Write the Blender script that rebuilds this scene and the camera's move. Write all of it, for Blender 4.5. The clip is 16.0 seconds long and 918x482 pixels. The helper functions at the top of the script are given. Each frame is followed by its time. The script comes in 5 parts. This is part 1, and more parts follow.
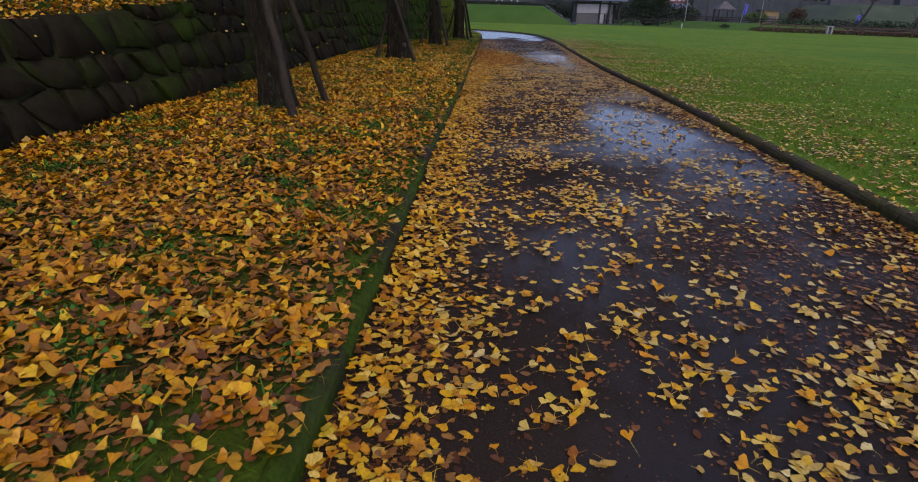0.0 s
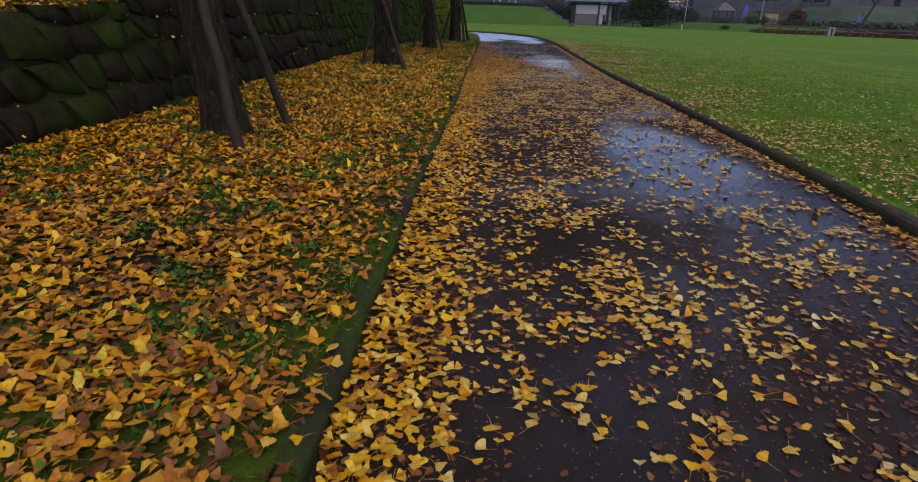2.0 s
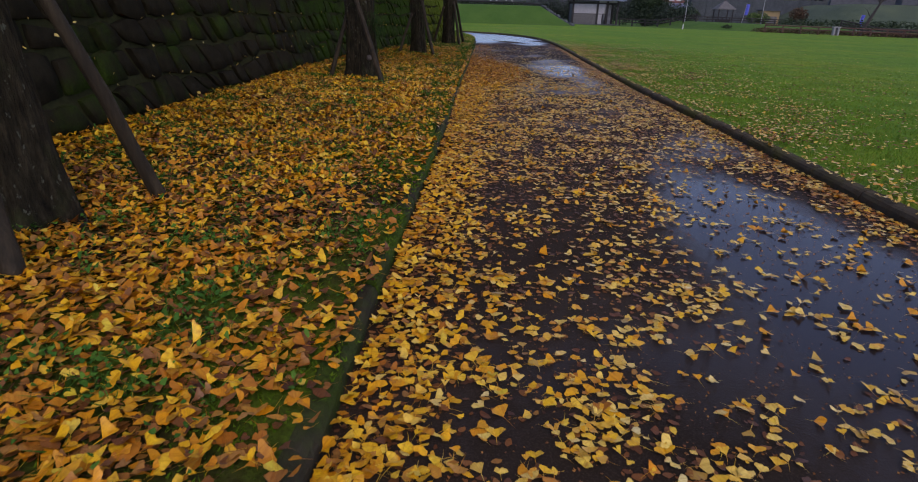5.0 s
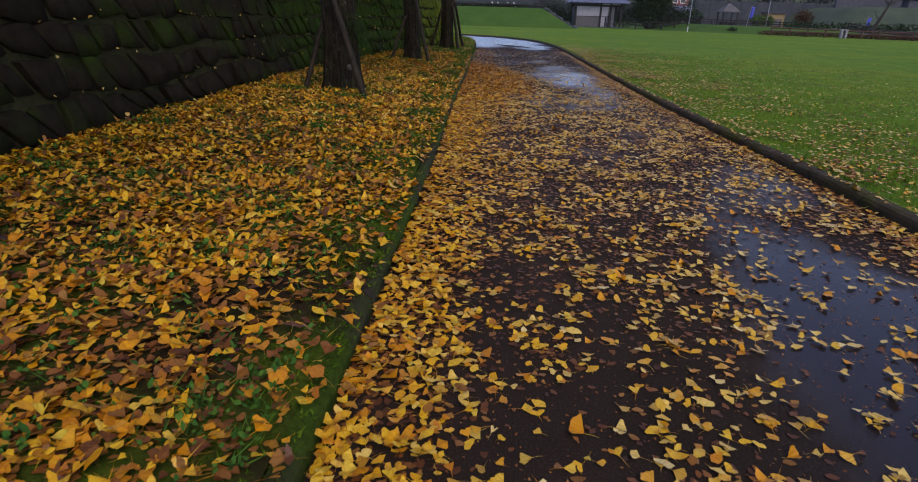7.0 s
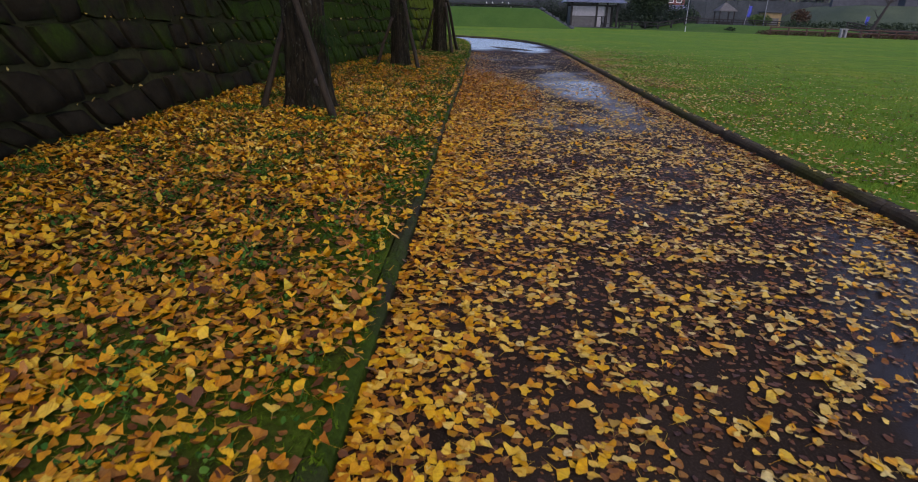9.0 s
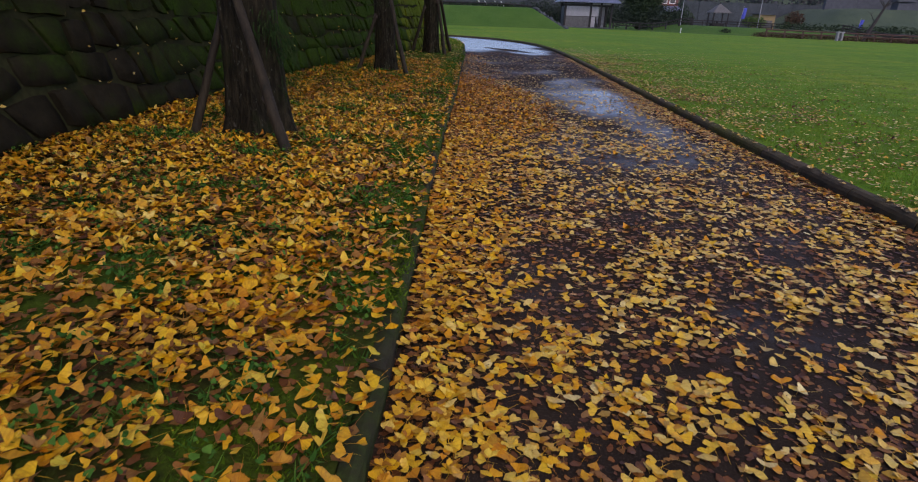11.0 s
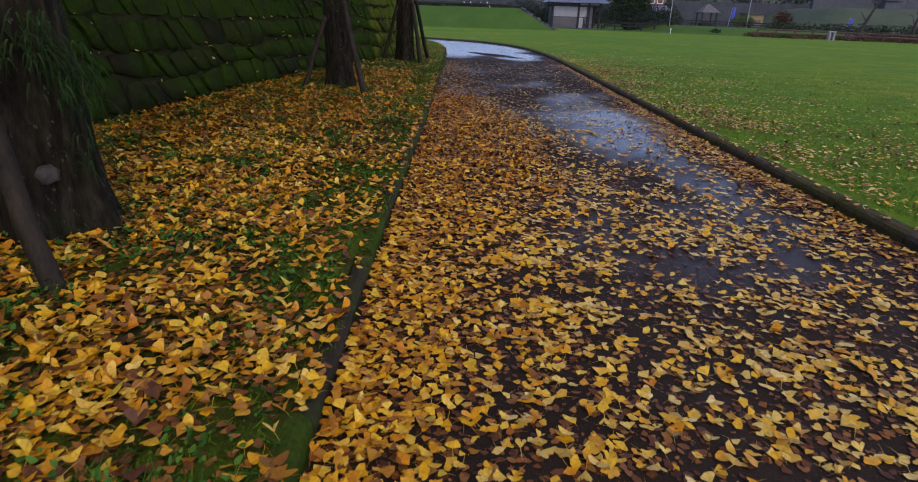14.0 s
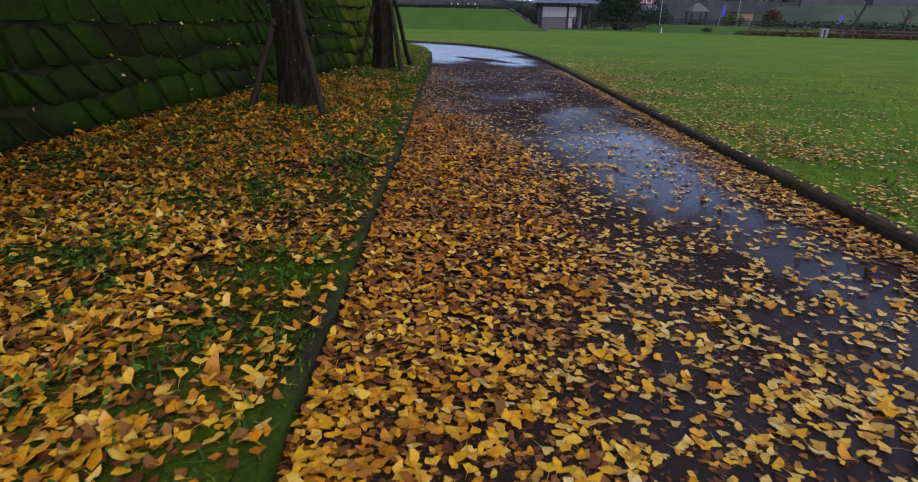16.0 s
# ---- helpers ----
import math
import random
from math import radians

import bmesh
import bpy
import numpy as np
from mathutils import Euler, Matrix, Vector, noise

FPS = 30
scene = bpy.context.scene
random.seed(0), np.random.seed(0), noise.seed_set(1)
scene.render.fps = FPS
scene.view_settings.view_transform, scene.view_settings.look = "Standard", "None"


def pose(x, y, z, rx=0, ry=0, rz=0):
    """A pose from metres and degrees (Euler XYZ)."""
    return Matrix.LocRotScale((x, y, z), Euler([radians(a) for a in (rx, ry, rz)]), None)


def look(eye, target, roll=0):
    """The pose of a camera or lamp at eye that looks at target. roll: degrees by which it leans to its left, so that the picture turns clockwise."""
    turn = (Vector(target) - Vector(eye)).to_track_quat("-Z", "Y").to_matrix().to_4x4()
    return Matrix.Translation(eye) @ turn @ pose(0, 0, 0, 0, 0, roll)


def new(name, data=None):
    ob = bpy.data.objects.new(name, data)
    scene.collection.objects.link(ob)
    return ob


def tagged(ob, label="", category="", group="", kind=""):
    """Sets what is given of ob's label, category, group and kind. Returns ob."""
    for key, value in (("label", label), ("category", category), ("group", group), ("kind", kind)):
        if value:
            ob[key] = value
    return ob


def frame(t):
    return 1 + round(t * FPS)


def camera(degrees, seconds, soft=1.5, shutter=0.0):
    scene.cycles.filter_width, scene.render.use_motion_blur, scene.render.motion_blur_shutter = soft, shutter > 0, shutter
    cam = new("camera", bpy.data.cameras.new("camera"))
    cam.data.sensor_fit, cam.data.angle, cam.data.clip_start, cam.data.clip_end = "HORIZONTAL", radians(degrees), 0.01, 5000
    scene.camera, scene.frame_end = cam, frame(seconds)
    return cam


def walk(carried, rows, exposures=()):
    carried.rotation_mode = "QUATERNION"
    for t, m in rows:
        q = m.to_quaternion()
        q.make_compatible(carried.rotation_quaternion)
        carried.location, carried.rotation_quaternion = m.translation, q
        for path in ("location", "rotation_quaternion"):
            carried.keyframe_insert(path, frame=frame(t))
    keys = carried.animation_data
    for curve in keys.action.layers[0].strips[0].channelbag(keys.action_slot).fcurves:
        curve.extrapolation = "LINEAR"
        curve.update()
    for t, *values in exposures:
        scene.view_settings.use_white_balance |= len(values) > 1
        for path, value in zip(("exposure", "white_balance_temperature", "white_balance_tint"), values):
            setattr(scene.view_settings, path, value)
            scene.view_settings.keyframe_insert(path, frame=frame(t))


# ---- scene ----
cam = camera(77.0, 16.0, soft=1.05, shutter=0.15)
PATH = [
    (0, (0.472, 0.242, 1.036), (0.387, 2.099, 0.297), 1.6),
    (0.5, (0.465, 0.517, 1.045), (0.382, 2.374, 0.308), 1.5),
    (1, (0.465, 0.819, 1.052), (0.385, 2.677, 0.315), 1.6),
    (1.5, (0.46, 1.126, 1.056), (0.382, 2.983, 0.318), 1.7),
    (2, (0.457, 1.387, 1.054), (0.38, 3.245, 0.317), 1.7),
    (2.5, (0.449, 1.7, 1.057), (0.374, 3.557, 0.32), 1.7),
    (3, (0.442, 2.018, 1.055), (0.366, 3.876, 0.32), 1.6),
    (3.5, (0.434, 2.332, 1.052), (0.358, 4.191, 0.317), 1.5),
    (4, (0.433, 2.652, 1.044), (0.357, 4.511, 0.309), 1.4),
    (4.2, (0.421, 2.809, 1.052), (0.353, 4.665, 0.311), 1.5),
    (6.3, (0.446, 4.192, 1.038), (0.377, 6.052, 0.307), 1.7),
    (6.5, (0.452, 4.298, 1.042), (0.379, 6.158, 0.311), 1.6),
    (7, (0.445, 4.624, 1.046), (0.373, 6.484, 0.315), 1.6),
    (7.5, (0.438, 4.951, 1.049), (0.365, 6.811, 0.318), 1.6),
    (8, (0.426, 5.283, 1.054), (0.355, 7.143, 0.322), 1.6),
    (8.5, (0.413, 5.622, 1.055), (0.349, 7.483, 0.325), 1.5),
    (8.7, (0.406, 5.783, 1.059), (0.345, 7.644, 0.329), 1.4),
    (10.8, (0.279, 7.421, 1.031), (0.255, 9.284, 0.302), 2.1),
    (11, (0.281, 7.54, 1.038), (0.257, 9.401, 0.306), 2.0),
    (11.5, (0.302, 7.86, 1.05), (0.278, 9.722, 0.32), 1.9),
    (12, (0.33, 8.192, 1.063), (0.306, 10.054, 0.333), 1.9),
    (12.5, (0.353, 8.531, 1.062), (0.33, 10.393, 0.332), 1.9),
    (13, (0.375, 8.88, 1.052), (0.353, 10.742, 0.322), 1.8),
    (13.5, (0.39, 9.241, 1.043), (0.38, 11.103, 0.314), 1.8),
    (14, (0.407, 9.599, 1.047), (0.42, 11.462, 0.319), 1.7),
    (14.5, (0.422, 9.96, 1.043), (0.447, 11.823, 0.317), 1.5),
    (15, (0.436, 10.322, 1.046), (0.465, 12.185, 0.321), 1.3),
    (15.5, (0.449, 10.698, 1.046), (0.484, 12.562, 0.323), 1.1),
    (16, (0.456, 11.094, 1.039), (0.497, 12.959, 0.317), 1.0),
]
walk(cam, [(t, look(eye, target, roll)) for t, eye, target, roll in PATH], [(0, 0.76, 7300, 26), (8, 0.85, 7300, 26), (16, 0.92, 7200, 26)])

# ---- light: a wet overcast afternoon ----
world = bpy.data.worlds.new("sky")
scene.world = world
world.use_nodes = True
wn = world.node_tree.nodes
sky = wn.new("ShaderNodeTexSky")
sky.sky_type = "NISHITA"
sky.sun_disc = False
sky.sun_elevation = radians(48)
sky.sun_rotation = radians(160)
sky.air_density, sky.dust_density, sky.ozone_density = 0.5, 1.0, 2.4
wn["Background"].inputs["Strength"].default_value = 0.15
world.node_tree.links.new(sky.outputs[0], wn["Background"].inputs["Color"])
sun = new("sun", bpy.data.lights.new("sun", "SUN"))
sun.data.energy, sun.data.angle, sun.data.color = 0.4, radians(30), (1.0, 0.95, 0.88)
sun.matrix_world = look((10, -27, 32), (0, 0, 0))


# ---- materials ----
def material(name, rough=0.7, metal=0.0, spec=0.5):
    m = bpy.data.materials.new(name)
    m.use_nodes = True
    b = m.node_tree.nodes["Principled BSDF"]
    b.inputs["Roughness"].default_value = rough
    b.inputs["Metallic"].default_value = metal
    b.inputs["Specular IOR Level"].default_value = spec
    return m, m.node_tree.nodes, m.node_tree.links, b


def ramp(nodes, links, source, stops):
    r = nodes.new("ShaderNodeValToRGB")
    while len(r.color_ramp.elements) < len(stops):
        r.color_ramp.elements.new(0.5)
    for e, (p, c) in zip(r.color_ramp.elements, stops):
        e.position, e.color = p, (*c, 1) if len(c) == 3 else c
    links.new(source, r.inputs[0])
    return r.outputs[0]


def noise_tex(nodes, links, scale, detail=6, rough=0.6, stretch=None):
    co = nodes.new("ShaderNodeTexCoord")
    out = co.outputs["Object"]
    if stretch:
        mp = nodes.new("ShaderNodeMapping")
        mp.inputs["Scale"].default_value = stretch
        links.new(out, mp.inputs[0])
        out = mp.outputs[0]
    n = nodes.new("ShaderNodeTexNoise")
    n.inputs["Scale"].default_value, n.inputs["Detail"].default_value, n.inputs["Roughness"].default_value = scale, detail, rough
    links.new(out, n.inputs["Vector"])
    return n.outputs["Fac"]


def mix(nodes, links, fac, a, b, mode="MIX"):
    m = nodes.new("ShaderNodeMix")
    m.data_type, m.blend_type = "RGBA", mode
    for s, v in ((0, fac), (6, a), (7, b)):
        if isinstance(v, (int, float)):
            m.inputs[s].default_value = v
        elif isinstance(v, tuple):
            m.inputs[s].default_value = (*v, 1)
        else:
            links.new(v, m.inputs[s])
    return m.outputs[2]


def bump(nodes, links, bsdf, height, strength=0.4, distance=0.01):
    b = nodes.new("ShaderNodeBump")
    b.inputs["Strength"].default_value, b.inputs["Distance"].default_value = strength, distance
    links.new(height, b.inputs["Height"])
    links.new(b.outputs[0], bsdf.inputs["Normal"])


def plain(name, c1, c2, scale=8, rough=0.7, metal=0.0, relief=0.3, dist=0.01, stretch=None, spec=0.5, fine=None):
    """Two tones mixed at two scales, with fine relief."""
    m, n, l, b = material(name, rough, metal, spec)
    big = noise_tex(n, l, scale, 5, 0.6, stretch)
    small = noise_tex(n, l, fine or scale * 9, 4, 0.6, stretch)
    col = ramp(n, l, big, [(0.3, c1), (0.7, c2)])
    dark = tuple(v * 0.55 for v in c1)
    fac = ramp(n, l, small, [(0.35, (1, 1, 1)), (0.6, (0, 0, 0))])
    sc = n.new("ShaderNodeMath")
    sc.operation = "MULTIPLY"
    sc.inputs[1].default_value = 0.5
    l.new(fac, sc.inputs[0])
    l.new(mix(n, l, sc.outputs[0], col, dark), b.inputs["Base Color"])
    bump(n, l, b, small, relief, dist)
    return m


def leaf_material(name, stops, rough=0.42, decay=0.0, spec=0.2, veins=True):
    """Leaves, each with a tone of its own, veins that fan out from the stalk, a drier rim and blotches of decay."""
    m, n, l, b = material(name, rough, 0, spec)
    geo = n.new("ShaderNodeNewGeometry")
    tone = ramp(n, l, geo.outputs["Random Per Island"], stops)
    blotch = noise_tex(n, l, 38, 3, 0.6)
    fac = ramp(n, l, blotch, [(0.52, (0, 0, 0)), (0.72, (decay, decay, decay))])
    col = mix(n, l, fac, tone, (0.40, 0.12, 0.010))
    shade = ramp(n, l, noise_tex(n, l, 75, 3, 0.65), [(0.32, (0.62, 0.58, 0.5)), (0.62, (1, 1, 1))])
    col = mix(n, l, 0.5, col, shade, "MULTIPLY")
    height = noise_tex(n, l, 160, 2, 0.5)
    if veins:
        fan, rim = n.new("ShaderNodeAttribute"), n.new("ShaderNodeAttribute")
        fan.attribute_name, rim.attribute_name = "fan", "rim"
        where = n.new("ShaderNodeCombineXYZ")
        l.new(fan.outputs["Fac"], where.inputs[0])
        l.new(rim.outputs["Fac"], where.inputs[1])
        l.new(geo.outputs["Random Per Island"], where.inputs[2])
        mp = n.new("ShaderNodeMapping")
        mp.inputs["Scale"].default_value = (7.0, 0.9, 40.0)
        l.new(where.outputs[0], mp.inputs[0])
        streak = n.new("ShaderNodeTexNoise")
        streak.inputs["Scale"].default_value, streak.inputs["Detail"].default_value = 1.0, 3
        l.new(mp.outputs[0], streak.inputs["Vector"])
        col = mix(n, l, 1.0, col, ramp(n, l, streak.outputs["Fac"], [(0.3, (0.78, 0.68, 0.5)), (0.52, (1, 1, 1)), (0.75, (1.0, 1.0, 1.0))]), "MULTIPLY")
        dry = ramp(n, l, rim.outputs["Fac"], [(0.0, (0.92, 0.78, 0.5)), (0.35, (1, 1, 1)), (0.9, (1, 1, 1)), (1.0, (0.9, 0.8, 0.66))])
        col = mix(n, l, 1.0, col, dry, "MULTIPLY")
        height = streak.outputs["Fac"]
    l.new(col, b.inputs["Base Color"])
    bump(n, l, b, height, 0.3, 0.003)
    return m


YELLOW = leaf_material("ginkgo yellow", [(0.0, (0.70, 0.35, 0.008)), (0.22, (0.78, 0.46, 0.012)), (0.45, (0.82, 0.55, 0.03)), (0.62, (0.68, 0.27, 0.008)), (0.8, (0.80, 0.475, 0.014)), (0.92, (0.76, 0.55, 0.07)), (1.0, (0.58, 0.47, 0.03))], 0.38, 0.5, 0.35)
PALE = leaf_material("ginkgo pale", [(0.0, (0.84, 0.59, 0.06)), (0.35, (0.80, 0.49, 0.02)), (0.55, (0.70, 0.33, 0.010)), (0.8, (0.83, 0.585, 0.09)), (1.0, (0.86, 0.66, 0.17))], 0.36, 0.25, 0.45)
AMBER = leaf_material("ginkgo amber", [(0.0, (0.56, 0.215, 0.008)), (0.3, (0.66, 0.305, 0.010)), (0.5, (0.36, 0.12, 0.010)), (0.65, (0.54, 0.26, 0.03)), (0.8, (0.68, 0.365, 0.014)), (1.0, (0.19, 0.07, 0.016))], 0.42, 0.5, 0.35)
BROWN = leaf_material("rotting leaf", [(0.0, (0.10, 0.038, 0.014)), (0.35, (0.17, 0.063, 0.020)), (0.6, (0.058, 0.023, 0.012)), (0.85, (0.25, 0.105, 0.032)), (1.0, (0.31, 0.17, 0.06))], 0.45, 0.0, 0.3)
STRAW = leaf_material("faded leaf", [(0.0, (0.78, 0.62, 0.16)), (0.35, (0.66, 0.47, 0.08)), (0.6, (0.36, 0.21, 0.03)), (0.75, (0.72, 0.46, 0.03)), (1.0, (0.82, 0.72, 0.32))], 0.38, 0.2, 0.5)
TAN = leaf_material("matted tan leaf", [(0.0, (0.33, 0.145, 0.030)), (0.3, (0.22, 0.085, 0.022)), (0.6, (0.12, 0.045, 0.015)), (0.8, (0.40, 0.21, 0.05)), (1.0, (0.28, 0.12, 0.030))], 0.5, 0.3, 0.25)
LIME = leaf_material("yellow-green leaf", [(0.0, (0.24, 0.28, 0.02)), (0.5, (0.40, 0.36, 0.02)), (1.0, (0.60, 0.46, 0.03))], 0.5, 0.0, 0.3, veins=False)
WEED = leaf_material("weed green", [(0.0, (0.022, 0.085, 0.012)), (0.5, (0.042, 0.135, 0.018)), (1.0, (0.09, 0.20, 0.025))], 0.7, 0.0, 0.1, veins=False)
GRASS = leaf_material("grass blade", [(0.0, (0.07, 0.19, 0.012)), (0.5, (0.12, 0.26, 0.018)), (0.85, (0.19, 0.28, 0.03)), (1.0, (0.26, 0.24, 0.05))], 0.8, veins=False)
FERN = leaf_material("dark fern", [(0.0, (0.012, 0.03, 0.008)), (0.7, (0.02, 0.05, 0.012)), (1.0, (0.04, 0.06, 0.02))], 0.9, 0.0, 0.05, veins=False)
NEEDLE = leaf_material("evergreen leaf", [(0.0, (0.012, 0.03, 0.014)), (0.6, (0.025, 0.05, 0.02)), (1.0, (0.04, 0.065, 0.025))], 0.6, veins=False)
# Leaf tones lifted towards blue-grey: distance haze is mixed into the colour.
WOODS = leaf_material("hazed far foliage", [(0.0, (0.042, 0.056, 0.065)), (0.4, (0.063, 0.084, 0.080)), (0.7, (0.091, 0.084, 0.087)), (1.0, (0.070, 0.073, 0.090))], 0.9, veins=False)
SHRUB = leaf_material("shrub leaf", [(0.0, (0.04, 0.09, 0.025)), (0.6, (0.07, 0.13, 0.035)), (1.0, (0.11, 0.14, 0.045))], 0.6, veins=False)
MOSS = leaf_material("moss tuft", [(0.0, (0.035, 0.085, 0.006)), (0.5, (0.065, 0.135, 0.008)), (1.0, (0.11, 0.19, 0.014))], 0.9, 0.0, 0.05, veins=False)
# Haze is mixed into these hedge greens as well.
HEDGE = leaf_material("hazy hedge leaf", [(0.0, (0.030, 0.049, 0.039)), (0.6, (0.046, 0.070, 0.053)), (1.0, (0.061, 0.084, 0.064))], 0.95, 0.0, 0.0, veins=False)
RUST = leaf_material("russet reed", [(0.0, (0.05, 0.03, 0.022)), (0.6, (0.10, 0.055, 0.035)), (1.0, (0.10, 0.07, 0.045))], 0.7, veins=False)


def asphalt_material():
    """Dark asphalt; the sheet's "wet" value says where water stands."""
    m, n, l, b = material("wet asphalt", 0.3, 0, 0.4)
    big = noise_tex(n, l, 0.8, 6, 0.6)
    grit = noise_tex(n, l, 150, 3, 0.7)
    mid = noise_tex(n, l, 7, 6, 0.7)
    wet = n.new("ShaderNodeAttribute")
    wet.attribute_name = "wet"
    add = n.new("ShaderNodeMath")
    add.operation = "MULTIPLY_ADD"
    add.inputs[1].default_value = 0.55
    l.new(mid, add.inputs[0])
    l.new(wet.outputs["Fac"], add.inputs[2])
    water = ramp(n, l, add.outputs[0], [(0.42, (0, 0, 0)), (0.95, (1, 1, 1))])
    dry = mix(n, l, 0.35, ramp(n, l, big, [(0.3, (0.018, 0.0133, 0.0095)), (0.7, (0.038, 0.0275, 0.020))]),
              ramp(n, l, grit, [(0.5, (0.0, 0.0, 0.0)), (0.75, (0.11, 0.085, 0.07))]), "ADD")
    l.new(mix(n, l, water, dry, (0.022, 0.016, 0.016)), b.inputs["Base Color"])
    damp = ramp(n, l, add.outputs[0], [(0.18, (0, 0, 0)), (0.55, (1, 1, 1))])
    dull = mix(n, l, damp, (0.66, 0.66, 0.66), ramp(n, l, mid, [(0.3, (0.36, 0.36, 0.36)), (0.7, (0.54, 0.54, 0.54))]))
    l.new(mix(n, l, water, dull, (0.22, 0.22, 0.22)), b.inputs["Roughness"])
    gloss = mix(n, l, damp, (0.02, 0.02, 0.02), (0.06, 0.06, 0.06))
    l.new(mix(n, l, water, gloss, (0.34, 0.34, 0.34)), b.inputs["Specular IOR Level"])
    k = n.new("ShaderNodeMath")
    k.operation = "MULTIPLY_ADD"
    k.inputs[1].default_value, k.inputs[2].default_value = -0.42, 0.46
    l.new(water, k.inputs[0])
    bp = n.new("ShaderNodeBump")
    bp.inputs["Distance"].default_value = 0.006
    l.new(k.outputs[0], bp.inputs["Strength"])
    l.new(grit, bp.inputs["Height"])
    l.new(bp.outputs[0], b.inputs["Normal"])
    return m


def lawn_material():
    m, n, l, b = material("lawn", 0.9, 0, 0.12)
    big = noise_tex(n, l, 0.16, 6, 0.62)
    mid = noise_tex(n, l, 4.0, 8, 0.8)
    fine = noise_tex(n, l, 34, 4, 0.8)
    c = ramp(n, l, big, [(0.32, (0.080, 0.235, 0.016)), (0.5, (0.135, 0.290, 0.018)), (0.68, (0.26, 0.33, 0.026))])
    c = mix(n, l, ramp(n, l, noise_tex(n, l, 1.6, 5, 0.7), [(0.40, (0.8, 0.8, 0.8)), (0.58, (0, 0, 0))]), c, (0.066, 0.180, 0.020))
    c = mix(n, l, ramp(n, l, mid, [(0.42, (0, 0, 0)), (0.8, (0.5, 0.5, 0.5))]), c, (0.19, 0.18, 0.022))
    c = mix(n, l, ramp(n, l, fine, [(0.34, (0.8, 0.8, 0.8)), (0.56, (0, 0, 0))]), c, (0.050, 0.125, 0.006))
    l.new(c, b.inputs["Base Color"])
    bump(n, l, b, fine, 0.8, 0.03)
    return m


def moss_stone(name, green, stone, bias=0.5, rough=0.55, random=True):
    """Wet dark stone with moss in patches."""
    m, n, l, b = material(name, rough, 0, 0.1)
    big = noise_tex(n, l, 1.3, 6, 0.65)
    fine = noise_tex(n, l, 45, 5, 0.7)
    st = ramp(n, l, noise_tex(n, l, 7, 5, 0.7), [(0.3, tuple(v * 0.5 for v in stone)), (0.7, stone)])
    mo = ramp(n, l, fine, [(0.35, tuple(v * 0.45 for v in green)), (0.7, green)])
    add = big
    if random:
        info = n.new("ShaderNodeObjectInfo")
        a = n.new("ShaderNodeMath")
        a.operation = "MULTIPLY_ADD"
        a.inputs[1].default_value = 0.14
        l.new(info.outputs["Random"], a.inputs[0])
        l.new(big, a.inputs[2])
        add = a.outputs[0]
    fac = ramp(n, l, add, [(bias, (0, 0, 0)), (bias + 0.18, (1, 1, 1))])
    l.new(mix(n, l, fac, st, mo), b.inputs["Base Color"])
    bump(n, l, b, mix(n, l, 0.5, fine, noise_tex(n, l, 14, 6, 0.7)), 0.8, 0.02)
    return m


ASPHALT, LAWN = asphalt_material(), lawn_material()
SOIL = moss_stone("mossy soil", (0.075, 0.130, 0.010), (0.040, 0.027, 0.012), 0.38, 0.9, False)
KERB = moss_stone("mossy kerb", (0.050, 0.098, 0.008), (0.048, 0.042, 0.028), 0.47, 0.8)
KERB_DARK = moss_stone("dark kerb", (0.10, 0.105, 0.034), (0.098, 0.084, 0.060), 0.5, 0.85)
# Mossy stone in a brighter copy: skylight on that face is put in colour.
STONE_LIT = moss_stone("lit green wall stone", (0.15, 0.205, 0.014), (0.06, 0.065, 0.016), 0.40, 0.9)


